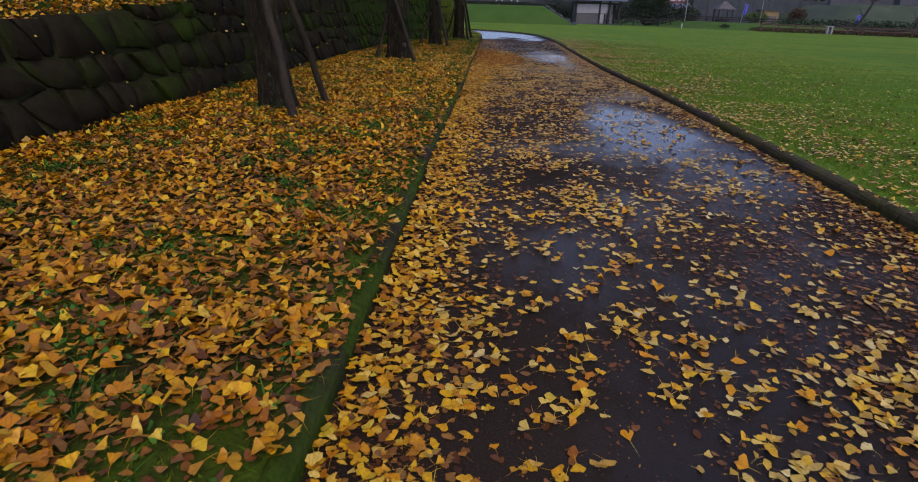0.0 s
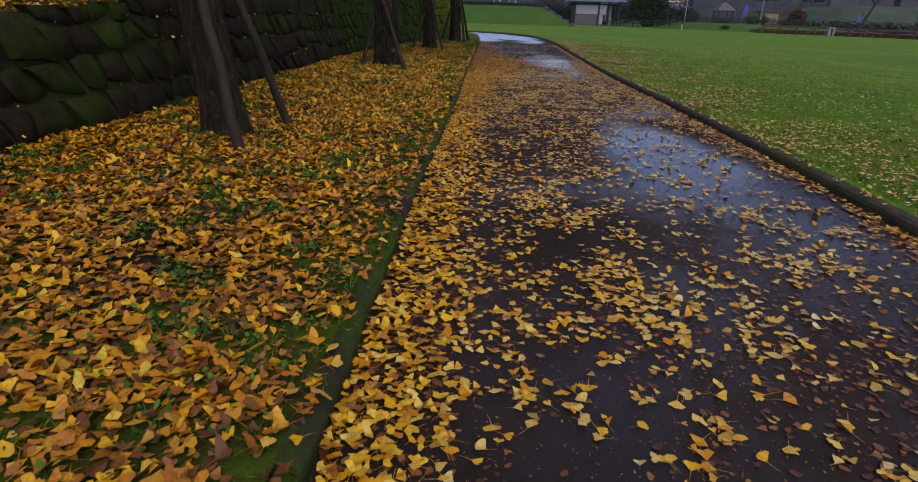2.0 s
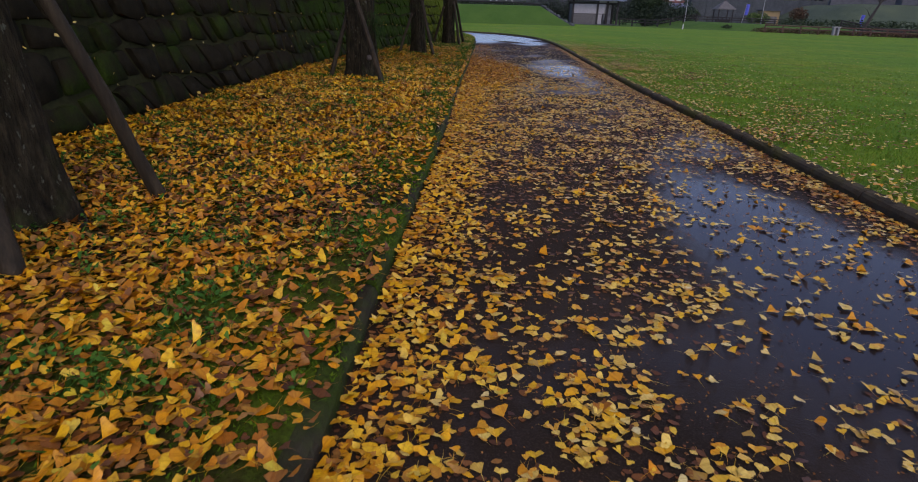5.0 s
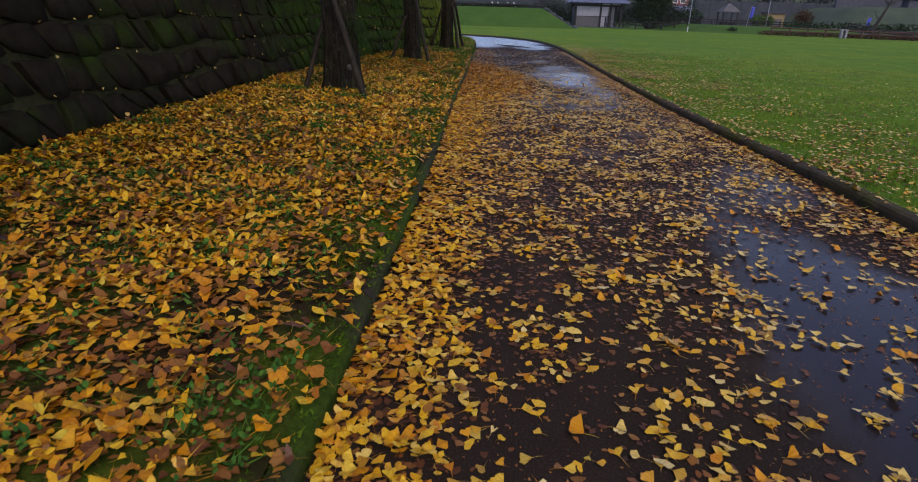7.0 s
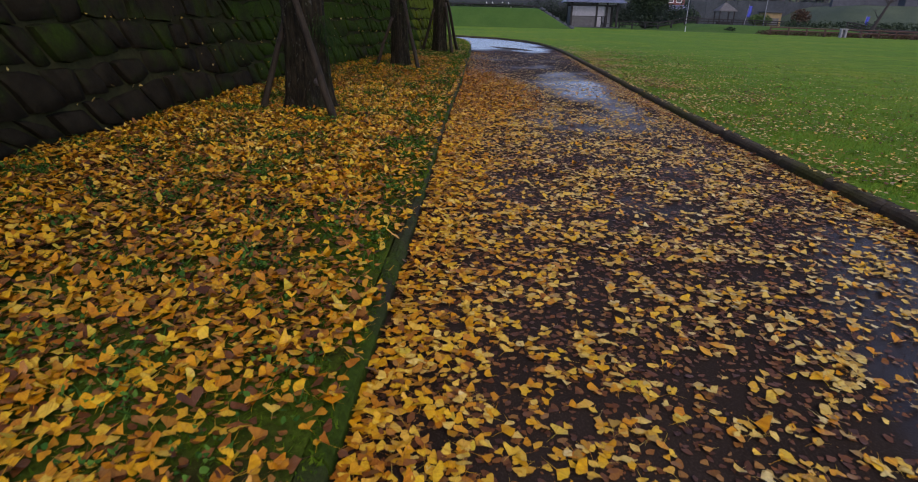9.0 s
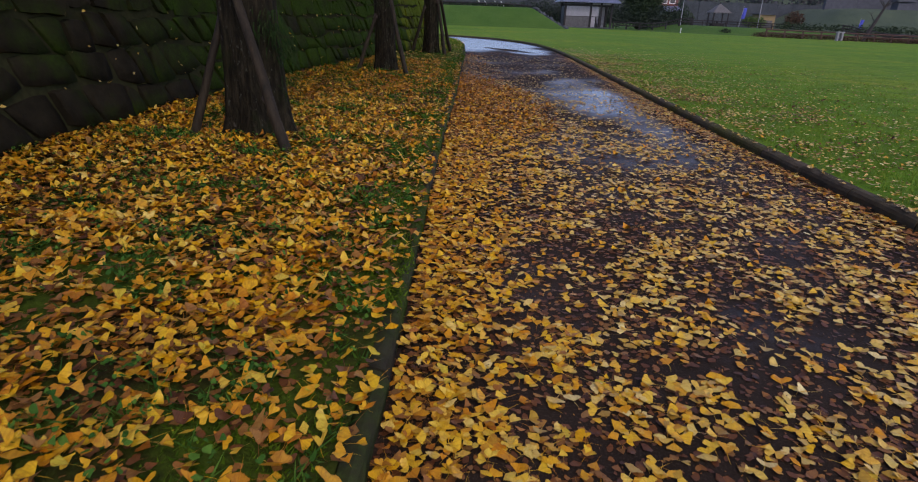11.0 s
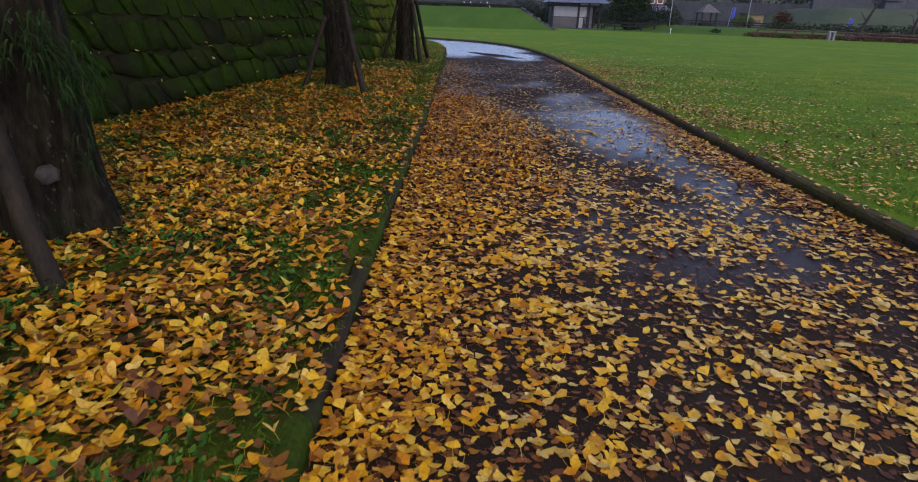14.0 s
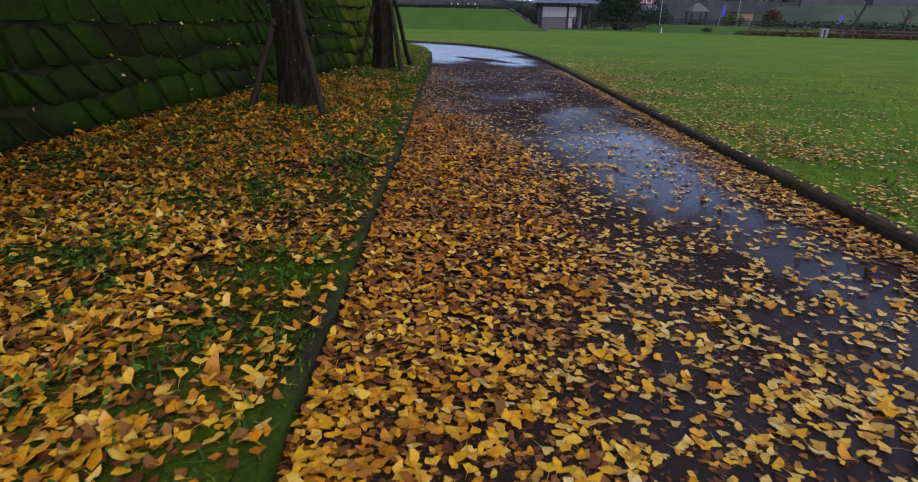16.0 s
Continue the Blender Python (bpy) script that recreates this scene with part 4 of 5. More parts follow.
def gazebo(x, y, z):
    ob = thing("gazebo", "small open gazebo with a pointed grey roof", "gazebo", "", (x, y, z))
    for sx in (-1, 1):
        for sy in (-1, 1):
            part("post", block((sx * 1.15 - 0.08, sy * 1.15 - 0.08, -0.1), (sx * 1.15 + 0.08, sy * 1.15 + 0.08, 2.1), 0.01), DARKWOOD, ob)
    e, h = 1.5, 2.1
    v = [(-e, -e, h), (e, -e, h), (e, e, h), (-e, e, h), (0, 0, h + 1.35), (-e, -e, h - 0.1), (e, -e, h - 0.1), (e, e, h - 0.1), (-e, e, h - 0.1)]
    piece("roof", v, [(0, 1, 4), (1, 2, 4), (2, 3, 4), (3, 0, 4), (0, 5, 6, 1), (1, 6, 7, 2), (2, 7, 8, 3), (3, 8, 5, 0), (8, 7, 6, 5)], GREYWOOD, ob)
    v, f = tube([(0, 0, h + 1.25), (0, 0, h + 1.6)], [0.12, 0.03], 8)
    piece("finial", v, f, DARKWOOD, ob)
    part("table", box(block((-0.7, -0.4, 0.68), (0.7, 0.4, 0.75)), (-0.1, -0.1, 0), (0.1, 0.1, 0.68)), DARKWOOD, ob)
    for sy in (-1, 1):
        part("bench", box(block((-0.9, sy * 0.9 - 0.18, 0.40), (0.9, sy * 0.9 + 0.18, 0.46)), (-0.8, sy * 0.9 - 0.1, 0), (0.8, sy * 0.9 + 0.1, 0.40)), DARKWOOD, ob)
    return ob


gazebo(40.1, 110, far_z(40.1, 110))


def house(x0, x1, y0, y1, z, h):
    """A red-walled shop with a low blue-grey front roof and a row of windows."""
    ob = thing("shop_building", "red-walled shop with white-framed windows and a blue-grey front roof", "building", "", (x0, y0, z))
    w, d = x1 - x0, y1 - y0
    part("wall", block((0, 0, -0.3), (w, d, h)), REDWALL, ob)
    v = [(-0.5, -3.2, 2.9), (w + 0.5, -3.2, 2.9), (w + 0.5, -0.01, 3.9), (-0.5, -0.01, 3.9)]
    piece("front_roof", v + [(p[0], p[1], p[2] - 0.12) for p in v], [(0, 1, 2, 3), (7, 6, 5, 4), (0, 4, 5, 1), (1, 5, 6, 2), (2, 6, 7, 3), (3, 7, 4, 0)], ROOFTIN, ob)
    v = [(-0.8, -0.8, h), (w + 0.8, -0.8, h), (w + 0.8, d + 0.8, h), (-0.8, d + 0.8, h), (1.5, d / 2, h + 2), (w - 1.5, d / 2, h + 2)]
    piece("roof", v, [(0, 1, 5, 4), (1, 2, 5), (2, 3, 4, 5), (3, 0, 4), (3, 2, 1, 0)], ROOFTIN, ob)
    for i in range(3):
        a = 0.5 + i * (w - 0.6) / 3
        win = part("window", block((a, -0.06, 4.3), (a + 1.1, 0.05, 4.4)), WHITE, ob)
        for lo, hi in (((a, -0.06, 5.5), (a + 1.1, 0.05, 5.6)), ((a, -0.06, 4.4), (a + 0.1, 0.05, 5.5)), ((a + 1.0, -0.06, 4.4), (a + 1.1, 0.05, 5.5))):
            part("window_frame", block(lo, hi), WHITE, win)
        part("pane", block((a + 0.1, -0.03, 4.4), (a + 1.0, 0.02, 5.5)), GLASS, win)
    for i in range(5):
        a = 0.1 + i * (w - 0.3) / 4
        part("veranda_post", block((a, -2.9, -0.2), (a + 0.14, -2.76, 2.85)), WHITE, ob)
    return ob


house(33.2, 38.4, 126, 133, -0.2, 6.2)


def kiosk(x0, x1, y, z):
    ob = thing("kiosk", "ochre flat-roofed kiosk among shrubs", "kiosk", "", (x0, y, z))
    w = x1 - x0
    part("wall", block((0, 0, -0.1), (w, 2.6, 2.9), 0.02), OCHRE, ob)
    part("roof", block((-0.25, -0.3, 2.903), (w + 0.25, 2.9, 3.08), 0.02), CONCRETE, ob)
    part("shutter", block((0.4, -0.05, 0.9), (w - 0.4, -0.004, 2.0)), GREYWOOD, ob)
    part("counter", block((0.3, -0.35, 0.82), (w - 0.3, -0.054, 0.9)), DARKWOOD, ob)
    return ob


kiosk(49.0, 51.8, 115, -0.3)


def banner(x, y, z, lean, seed):
    ob = thing("banner", "blue upright banner on a slim pole", "banner", "banners", (x, y, z))
    v, f = tube([(0, 0, -0.1), (lean, 0, 2.9)], [0.025, 0.02], 6)
    piece("pole", v, f, STEEL, ob)
    v = []
    for i in range(9):
        s = i / 8
        for u in (0, 0.25, 0.5):
            v.append((lean * (0.42 + 0.52 * s) + 0.02 + u, 0.05 * math.sin(6 * s + u * 5 + seed), 1.2 + 1.5 * s))
    f = [(i * 3 + k, i * 3 + k + 1, i * 3 + k + 4, i * 3 + k + 3) for i in range(8) for k in range(2)]
    cloth = piece("cloth", v, f, BLUE, ob, "blue cloth", True)
    solid = cloth.modifiers.new("thick", "SOLIDIFY")
    solid.thickness = 0.012
    return ob


banner(38.6, 98, far_z(38.6, 98) - 0.1, 0.3, 0)
banner(56.2, 99, far_z(56.2, 99), 0.3, 2)


def bare_tree(x, y, z, lean, height, seed):
    """A leafless tree with a leaning stem and forked twigs."""
    rng = random.Random(seed)
    ob = thing("bare_tree", "leafless tree with a leaning dark stem", "tree", "bare trees", (x, y, z))
    pts = [Vector((lean * s * height, 0.1 * s, height * s)) for s in (-0.02, 0.25, 0.5, 0.75, 1.0)]
    v, f = tube(pts, [0.24, 0.21, 0.17, 0.12, 0.05], 8, 0.1, seed)
    piece("trunk", v, f, BARK_FAR, ob)
    limbs = []
    for i in range(9):
        s = rng.uniform(0.35, 0.95)
        p = Vector((lean * s * height, 0.1 * s, height * s))
        side = rng.choice((-1, 1))
        q = p + Vector((side * rng.uniform(0.5, 1.2), rng.uniform(-0.5, 0.5), rng.uniform(0.5, 1.2)))
        limbs.append(tube([p, (p + q) / 2 + Vector((0, 0, -0.08)), q], [0.06, 0.045, 0.02], 6))
        for _ in range(3):
            limbs.append(tube([q, q + Vector((rng.uniform(-0.5, 0.5), rng.uniform(-0.3, 0.3), rng.uniform(0.2, 0.7)))], [0.018, 0.006], 4))
    v, f = join(limbs)
    piece("branches", v, f, BARK_FAR, ob)
    return ob


bare_tree(45.6, 80, far_z(45.6, 80), 0.42, 5.0, 1)
bare_tree(60.8, 92, far_z(60.8, 92), 0.10, 3.6, 2)


def lamp_post(x, y, z):
    ob = thing("lamp_post", "slim grey steel lamp post by the fence", "lamp post", "lamp posts", (x, y, z))
    v, f = tube([(0, 0, -0.1), (0, 0, 0.5), (0, 0, 4.6)], [0.07, 0.06, 0.045], 8)
    piece("pole", v, f, STEEL, ob)
    v, f = tube([(0, 0, 4.5), (0.3, 0, 4.75), (0.8, 0, 4.8)], [0.035, 0.035, 0.03], 6)
    piece("arm", v, f, STEEL, ob)
    part("lantern", block((0.65, -0.12, 4.70), (1.15, 0.12, 4.82), 0.03), STEEL, ob)
    return ob


lamp_post(29.2, 95, far_z(29.2, 95))
lamp_post(43.6, 103, far_z(43.6, 103))


def bollard(x, y, z):
    v, f = tube([(0, 0, -0.1), (0, 0, 0.52), (0, 0, 0.58), (0, 0, 0.60)], [0.055, 0.055, 0.045, 0.02], 10)
    ob = tagged(new("bollard", mesh_of("bollard", v, f, WHITE)), "short white post in the lawn", "bollard")
    ob.location = (x, y, z)
    return ob


bollard(24.4, 80, far_z(24.4, 80))


def stone_stand(x, y, z):
    """A pale stone stand with an open middle."""
    ob = thing("stone_stand", "pale stone stand with an open middle beside the fence", "stone stand", "", (x, y, z))
    for s in (-1, 1):
        part("leg", block((s * 0.25 - 0.09, -0.2, -0.08), (s * 0.25 + 0.09, 0.2, 0.84), 0.02), PLASTER, ob)
    part("cap", block((-0.40, -0.25, 0.842), (0.40, 0.25, 0.97), 0.03), PLASTER, ob)
    part("panel", block((-0.158, -0.04, 0.05), (0.158, 0.06, 0.838)), CONCRETE, ob)
    return ob


stone_stand(41.2, 77.2, far_z(41.2, 77.2))

# Added backdrop that closes the sky gaps between the far trees.
sheet("far_ridge", [[(x, y, -0.9 + (6.6 + 4.2 * min(max((x - 25) / 25, 0), 1) + 0.6 * noise.noise((x * 0.06, 3, 1))) * f) for x in steps(-160, 260, 84)] for y, f in ((160, 0), (168, 0.6), (174, 0.93), (180, 1.0), (230, 1.0))], ROUGH,
      "low dark backdrop ridge added behind the woods", "hill")
# hillside, retaining walls and far ground to the east
hill_rows = []
for y in steps(112, 145, 16):
    hill_rows.append([(x, y, -0.9 + 5.2 * (lambda a: a * a * (3 - 2 * a))(min(max((x - 55) / 14, 0), 1)) * min(max((y - 110) / 12, 0), 1)) for x in steps(52, 150, 40)])
sheet("hillside", hill_rows, ROUGH, "hazed rough grass hillside behind the park", "hill")
ret = setting("retaining_wall", "pale concrete retaining wall on the hillside", "wall")
for i in range(14):
    part("panel", block((68 + 6 * i, 130, 2.5), (73.96 + 6 * i, 130.8, 6.3), 0.03), CONCRETE, ret)
dark = setting("terrace_wall", "long dark stone terrace wall", "wall")
for i in range(10):
    part("panel", block((43.5 + 3.2 * i, 138, -0.5), (46.68 + 3.2 * i, 139.5, 5.0 + 0.1 * (i % 2)), 0.05), DARKWALL, dark)
pier = thing("bridge_pier", "grey concrete pier standing on the hillside", "pier", "", (78.4, 124, 0))
part("shaft", block((-1.2, -1.0, -0.9), (1.2, 1.0, 5.6), 0.08), CONCRETE, pier)
part("cap", block((-1.7, -1.3, 5.604), (1.7, 1.3, 7.2), 0.08), CONCRETE, pier)
low = setting("road_wall", "low dark wall behind the grass terrace", "wall")
for i in range(22):
    part("panel", block((-60 + 4 * i, 100, 0.5), (-56.04 + 4 * i, 100.6, 3.2 + 0.08 * (i % 3)), 0.03), DARKWALL, low)


def rock(x, y, z, r, seed):
    rng = random.Random(seed)
    bm = bmesh.new()
    bmesh.ops.create_icosphere(bm, subdivisions=2, radius=r)
    for v in bm.verts:
        v.co *= 1 + 0.35 * noise.noise(v.co * (1.3 / r) + Vector((seed, 0, 0)))
        v.co.z *= 0.75
    ob = part("rock", bm, DARKWALL)
    ob.location = (x, y, z + r * 0.25)
    return tagged(ob, "dark rough boulder edging the grass terrace", "rock", "boulders of the terrace")


for i in range(9):
    f = i / 8
    x, y = 6.4 + 2.9 * f, 70.3 - 1.5 * f
    rock(x, y, far_z(x, y), 0.34 - 0.08 * (i % 2), 30 + i)


def rack(x, y, z):
    ob = thing("bicycle_stand", "white bent-tube stand behind the terrace", "bicycle stand", "bicycle stands", (x, y, z))
    for k in range(2):
        v, f = tube([(k * 0.9 - 0.6, 0, 0.0), (k * 0.9, 0, 0.75), (k * 0.9 - 0.5, 0, 1.4)], [0.06, 0.06, 0.06], 6)
        piece("tube", v, f, WHITE, ob)
    return ob


for x in (1.2, 3.6):
    ob = rack(x, 99.2, 1.55)


# ---- fallen leaves ----
def leaf_shape(seed, detail=True):
    """A fan-shaped ginkgo leaf with rounded lobes, a notch, a wavy rim, curl and stalk, about 1 wide: verts (n x 3), triangles, and for each vert its place across the fan and towards the rim."""
    r = random.Random(seed)
    spread = r.choice((0.62, 0.78, 0.9, 1.0, 1.1, 1.22)) * r.uniform(0.94, 1.06)
    curl, fold, lift, wave, phase = r.uniform(-0.2, 0.6), r.uniform(-0.4, 0.8), r.uniform(-0.1, 0.4), r.uniform(0.02, 0.08), r.uniform(0, 6)
    crease = r.choice((0, 0, 0.3, 0.7))
    lobes = r.choice((2.2, 3.1, 4.5, 5.5))
    notch, narrow, skew = r.choice((0.03, 0.08, 0.16, 0.26, 0.38)), r.uniform(0.08, 0.18), r.uniform(-0.15, 0.15)
    n = 12 if detail else 5
    v, fan, rim = [(0, 0, 0)], [0.0], [0.0]
    for i in range(n + 1):
        f = -1 + 2 * i / n
        a = spread * math.copysign(abs(f) ** 0.86, f)
        rad = 0.60 * (1 - 0.13 * abs(f) ** 6 + 0.05 * abs(f))
        if detail:
            rad *= 1 + 0.055 * math.sin(5.3 * f + phase * 2) + 0.035 * math.sin(11 * f + phase)
            rad *= 1 - notch * math.exp(-((f - skew) / narrow) ** 2)
        x, y = rad * math.sin(a), rad * math.cos(a)
        z = curl * 0.45 * y * y + fold * 0.6 * x * x + lift * 0.3 * x + crease * abs(x - skew * 0.5) + wave * math.sin(lobes * a + phase)
        v.append((x, y, z))
        fan.append(f)
        rim.append(1.0)
    f = [(0, i + 2, i + 1) for i in range(n)]
    if detail:
        o, bend, n = len(v), r.uniform(-0.35, 0.35), r.uniform(0.5, 1.0)
        v += [(-0.014, 0.02, 0.0), (0.014, 0.02, 0.0), (bend * 0.4 - 0.011, -n * 0.5, 0.03), (bend * 0.4 + 0.011, -n * 0.5, 0.03), (bend, -n, 0.0)]
        f += [(o, o + 2, o + 1), (o + 1, o + 2, o + 3), (o + 2, o + 4, o + 3)]
        fan += [0.0] * 5
        rim += [0.3] * 5
    v = np.array(v, float)
    v[:, 1] -= 0.25
    v[:, 2] -= v[:, 2].min()
    return v, np.array(f, int), np.array([fan, rim])


def vein_marks(me, marks):
    for key, values in zip(("fan", "rim"), marks):
        me.attributes.new(key, "FLOAT", "POINT").data.foreach_set("value", values.astype(np.float32))


SHAPES = {True: [leaf_shape(i) for i in range(48)], False: [leaf_shape(50 + i, False) for i in range(14)]}


def strew(name, spots, heights, mat, label, size=(0.031, 0.061), tilt=0.2, detail=True, seed=0, category="leaves", basis=None, flat=1.0):
    """Many leaves in one mesh, lying at the spots (n x 2) and heights (n)."""
    r = np.random.default_rng(seed)
    spots = np.asarray(spots, float)
    heights = np.asarray(heights, float)
    shapes = SHAPES[detail]
    pick = r.integers(0, len(shapes), len(spots))
    allv, allf, marks, off = [], [], [], 0
    for k, (sv, sf, sm) in enumerate(shapes):
        m = np.where(pick == k)[0]
        if not len(m):
            continue
        yaw = r.uniform(0, 2 * np.pi, len(m))
        tx, ty = r.normal(0, tilt, len(m)), r.normal(0, tilt, len(m))
        sc = r.uniform(*size, len(m))
        x, y, z = (sv[:, i][None, :] * sc[:, None] * (flat if i == 2 else 1) for i in range(3))
        c, s = np.cos(yaw)[:, None], np.sin(yaw)[:, None]
        px, py = x * c - y * s, x * s + y * c
        lift = z + px * tx[:, None] + py * ty[:, None]
        lift -= np.minimum(lift.min(axis=1), 0)[:, None] * 0.75
        w = np.stack([px + spots[m, 0][:, None], py + spots[m, 1][:, None], lift + heights[m][:, None]], axis=2)
        n = len(sv)
        allv.append(w.reshape(-1, 3))
        marks.append(np.tile(sm, len(m)))
        allf.append((sf[None] + (np.arange(len(m)) * n)[:, None, None]).reshape(-1, 3) + off)
        off += len(m) * n
    v, f = np.concatenate(allv), np.concatenate(allf)
    if basis is not None:
        v = basis(v)
    me = bpy.data.meshes.new(name)
    me.vertices.add(len(v))
    me.vertices.foreach_set("co", v.astype(np.float32).ravel())
    me.loops.add(len(f) * 3)
    me.loops.foreach_set("vertex_index", f.astype(np.int32).ravel())
    me.polygons.add(len(f))
    me.polygons.foreach_set("loop_start", np.arange(0, len(f) * 3, 3, dtype=np.int32))
    me.polygons.foreach_set("use_smooth", np.ones(len(f), dtype=bool))
    me.update(calc_edges=True)
    vein_marks(me, np.concatenate(marks, axis=1))
    me.materials.append(mat)
    return tagged(new(name, me), label, category, kind="stuff")


def patch(x, y, scale=1.0, seed=0.0):
    return noise.noise((x * scale, y * scale, seed)) + 0.5 * noise.noise((x * scale * 2.7, y * scale * 2.7, seed + 5))


def scatter(n, x0, x1, y0, y1, chance, seed):
    """Up to n random spots kept by chance(x, y)."""
    r = random.Random(seed)
    out = []
    for _ in range(n):
        x, y = r.uniform(x0, x1), r.uniform(y0, y1)
        if r.random() < chance(x, y):
            out.append((x, y))
    return out


def bare_edge(x, y, d):
    """Moss and bare earth show through beside the kerb, d from the path."""
    return min(1, max(0.2, 0.42 + 1.3 * max(0, d - 0.10) + 0.8 * patch(x, y, 1.5, 51)))


def sprouts(x, y):
    """Small clumps of green that push the fallen leaves apart."""
    return max(0, patch(x, y, 5.2, 93) - 0.08) * min(1, max(0.35, (y - 3) / 4))


def verge_chance(x, y):
    if not (wall_x(y) - 0.02 < x < path_left(y) - 0.005):
        return 0
    d = path_left(y) - x
    p = patch(x, y, 1.4, 1)
    c = 0.76 + 0.35 * p - 0.75 * max(0, patch(x, y, 2.9, 80)) - 1.0 * sprouts(x, y)
    if d < 0.5:
        c *= bare_edge(x, y, d)
    if y > 13:
        c *= max(0.62, 1 - (y - 13) / 8)
    if y > 24:
        c *= max(0.04, 1 - (y - 24) / 6)
    return min(1, max(0.05, c))


CLUMPS = [(1.9, 4.75, 0.35), (2.2, 4.4, 0.3), (1.66, 12.34, 0.32), (1.86, 12.46, 0.3), (1.72, 12.15, 0.25), (1.1, 3.7, 0.3), (0.95, 12.2, 0.45), (1.2, 12.9, 0.5), (1.35, 13.6, 0.3), (2.45, 14.5, 0.3), (1.6, 12.5, 0.3), (0.75, 11.5, 0.25), (1.5, 11.7, 0.3), (1.2, 3.3, 0.45), (1.5, 1.55, 0.45), (2.0, 3.9, 0.35), (0.9, 4.6, 0.4), (1.5, 6.6, 0.35), (1.9, 1.9, 0.35), (1.1, 5.6, 0.35), (1.35, 11.3, 0.3), (1.75, 11.05, 0.32), (1.8, 11.7, 0.3)]
DRIFT = [(-8, 0.25), (2, 0.24), (3.5, 0.30), (5.3, 0.30), (6, 0.28), (7, 0.30), (8.5, 0.28), (9.3, 0.32), (10, 0.38), (10.7, 0.42), (11.2, 0.46), (12.2, 0.55), (12.9, 0.76), (13.5, 1.0), (15, 1.03), (16, 0.95), (17, 0.62), (20, 0.5), (23, 0.35), (26, 0.15), (60, 0.1)]


BARE = [(0.62, 9.65, 0.28), (1.3, 9.1, 0.28), (0.8, 4.05, 0.32), (0.66, 2.58, 0.32), (0.66, 5.9, 0.36), (0.75, 10.15, 0.34), (1.15, 10.6, 0.3), (1.36, 12.0, 0.3), (1.4, 12.7, 0.28), (0.62, 11.7, 0.16)]


def drift_edge(y):
    """How far from the west kerb the leaves have drifted together."""
    for (y0, d0), (y1, d1) in zip(DRIFT, DRIFT[1:]):
        if y <= y1:
            return d0 + (d1 - d0) * (y - y0) / (y1 - y0)
    return 0.1


def path_cover(x, y):
    """How thickly leaves lie on the path: drifted along the west kerb, a looser spread across y 8 to 12, thin over the wet east side."""
    l, r = path_left(y), path_right(y)
    if not (l + 0.01 < x < r - 0.01):
        return 0
    d, e = x - l, r - x
    p = patch(x, y, 1.7, 20)
    q = noise.noise((x * 4.2, y * 4.2, 33))
    b = drift_edge(y) * (1 + 0.22 * p)
    t = d / b
    drift = (0.98 - 0.30 * t + 0.18 * q) if t < 1 else 0.62 * math.exp(-((t - 1) * b / (0.13 if y < 11.5 else 0.34)) ** 2)
    if y > 9:
        drift *= 1 + 0.25 * min(0, p) * min(1, (y - 9) / 3)
    thin = (0.13 + 0.10 * p) * max(0.25, 1 + 1.5 * q)
    if 12 < y < 19:
        thin *= 1.7
    if y > 16.5:
        drift *= max(0.25, 1 - (y - 16.5) / 3)
        thin *= max(0.5, 1 - (y - 16.5) / 3)
    cross = math.exp(-((y - 9.9) / 2.0) ** 2) * (0.36 + 0.24 * p) * max(0.12, 1 + 1.5 * q)
    cross += 0.26 * math.exp(-((y - 11.2) / 2.6) ** 2) * math.exp(-((x - 0.5) / 0.55) ** 2) * max(0.3, 1 + q)
    for bx, by, br in CLUMPS:
        thin += 0.42 * max(0, 1 - (math.hypot(x - bx, y - by) / br) ** 2) * max(0.3, 0.9 + q)
    edge = (0.40 + 0.3 * p) * math.exp(-(e / (0.13 + 0.20 * math.exp(-((y - 15.6) / 1.6) ** 2))) ** 2)
    if y < 9 and t > 1:
        thin += 0.36 * math.exp(-(t - 1) * b / 0.45) * max(0.2, 1 + 1.3 * q)
    if y > 13 or 4 < y < 8.3:
        thin *= 1 - 0.35 * min(1, max(0, wetness(x, y)))
    c = max(drift, thin + cross, edge)
    if y > 24:
        c *= max(0.02, 1 - (y - 24) / 4)
    for bx, by, br in BARE:
        c *= 1 - 0.78 * max(0, 1 - (math.hypot(x - bx, y - by) / br) ** 2)
    return min(1, max(0.015, c))


def height_over(rng, base, pile):
    return base + 0.004 + pile * rng.random()


rg = random.Random(77)
under = scatter(46000, -2.5, 0.0, 0.9, 21, lambda x, y: (0.95 * bare_edge(x, y, path_left(y) - x) if wall_x(y) - 0.02 < x < path_left(y) - 0.09 else 0) * min(1, max(0.08, 0.9 + 1.1 * patch(x, y, 1.3, 71))), 24)
strew("verge_litter", under, [height_over(rg, verge_z(x, y) - 0.002, 0.008) for x, y in under], TAN, "brown rotting leaves matted on the verge", size=(0.020, 0.048), tilt=0.1, seed=25, detail=False, flat=0.5)
near = scatter(108000, -2.5, 0.06, 0.9, 20, verge_chance, 1)
a, b = int(len(near) * 0.09), int(len(near) * 0.52)
warm = [p for k, p in enumerate(near[b:]) if (p[1] < 6.5 and k % 3 == 1) or (p[1] < 4.2 and k % 6 == 2)]
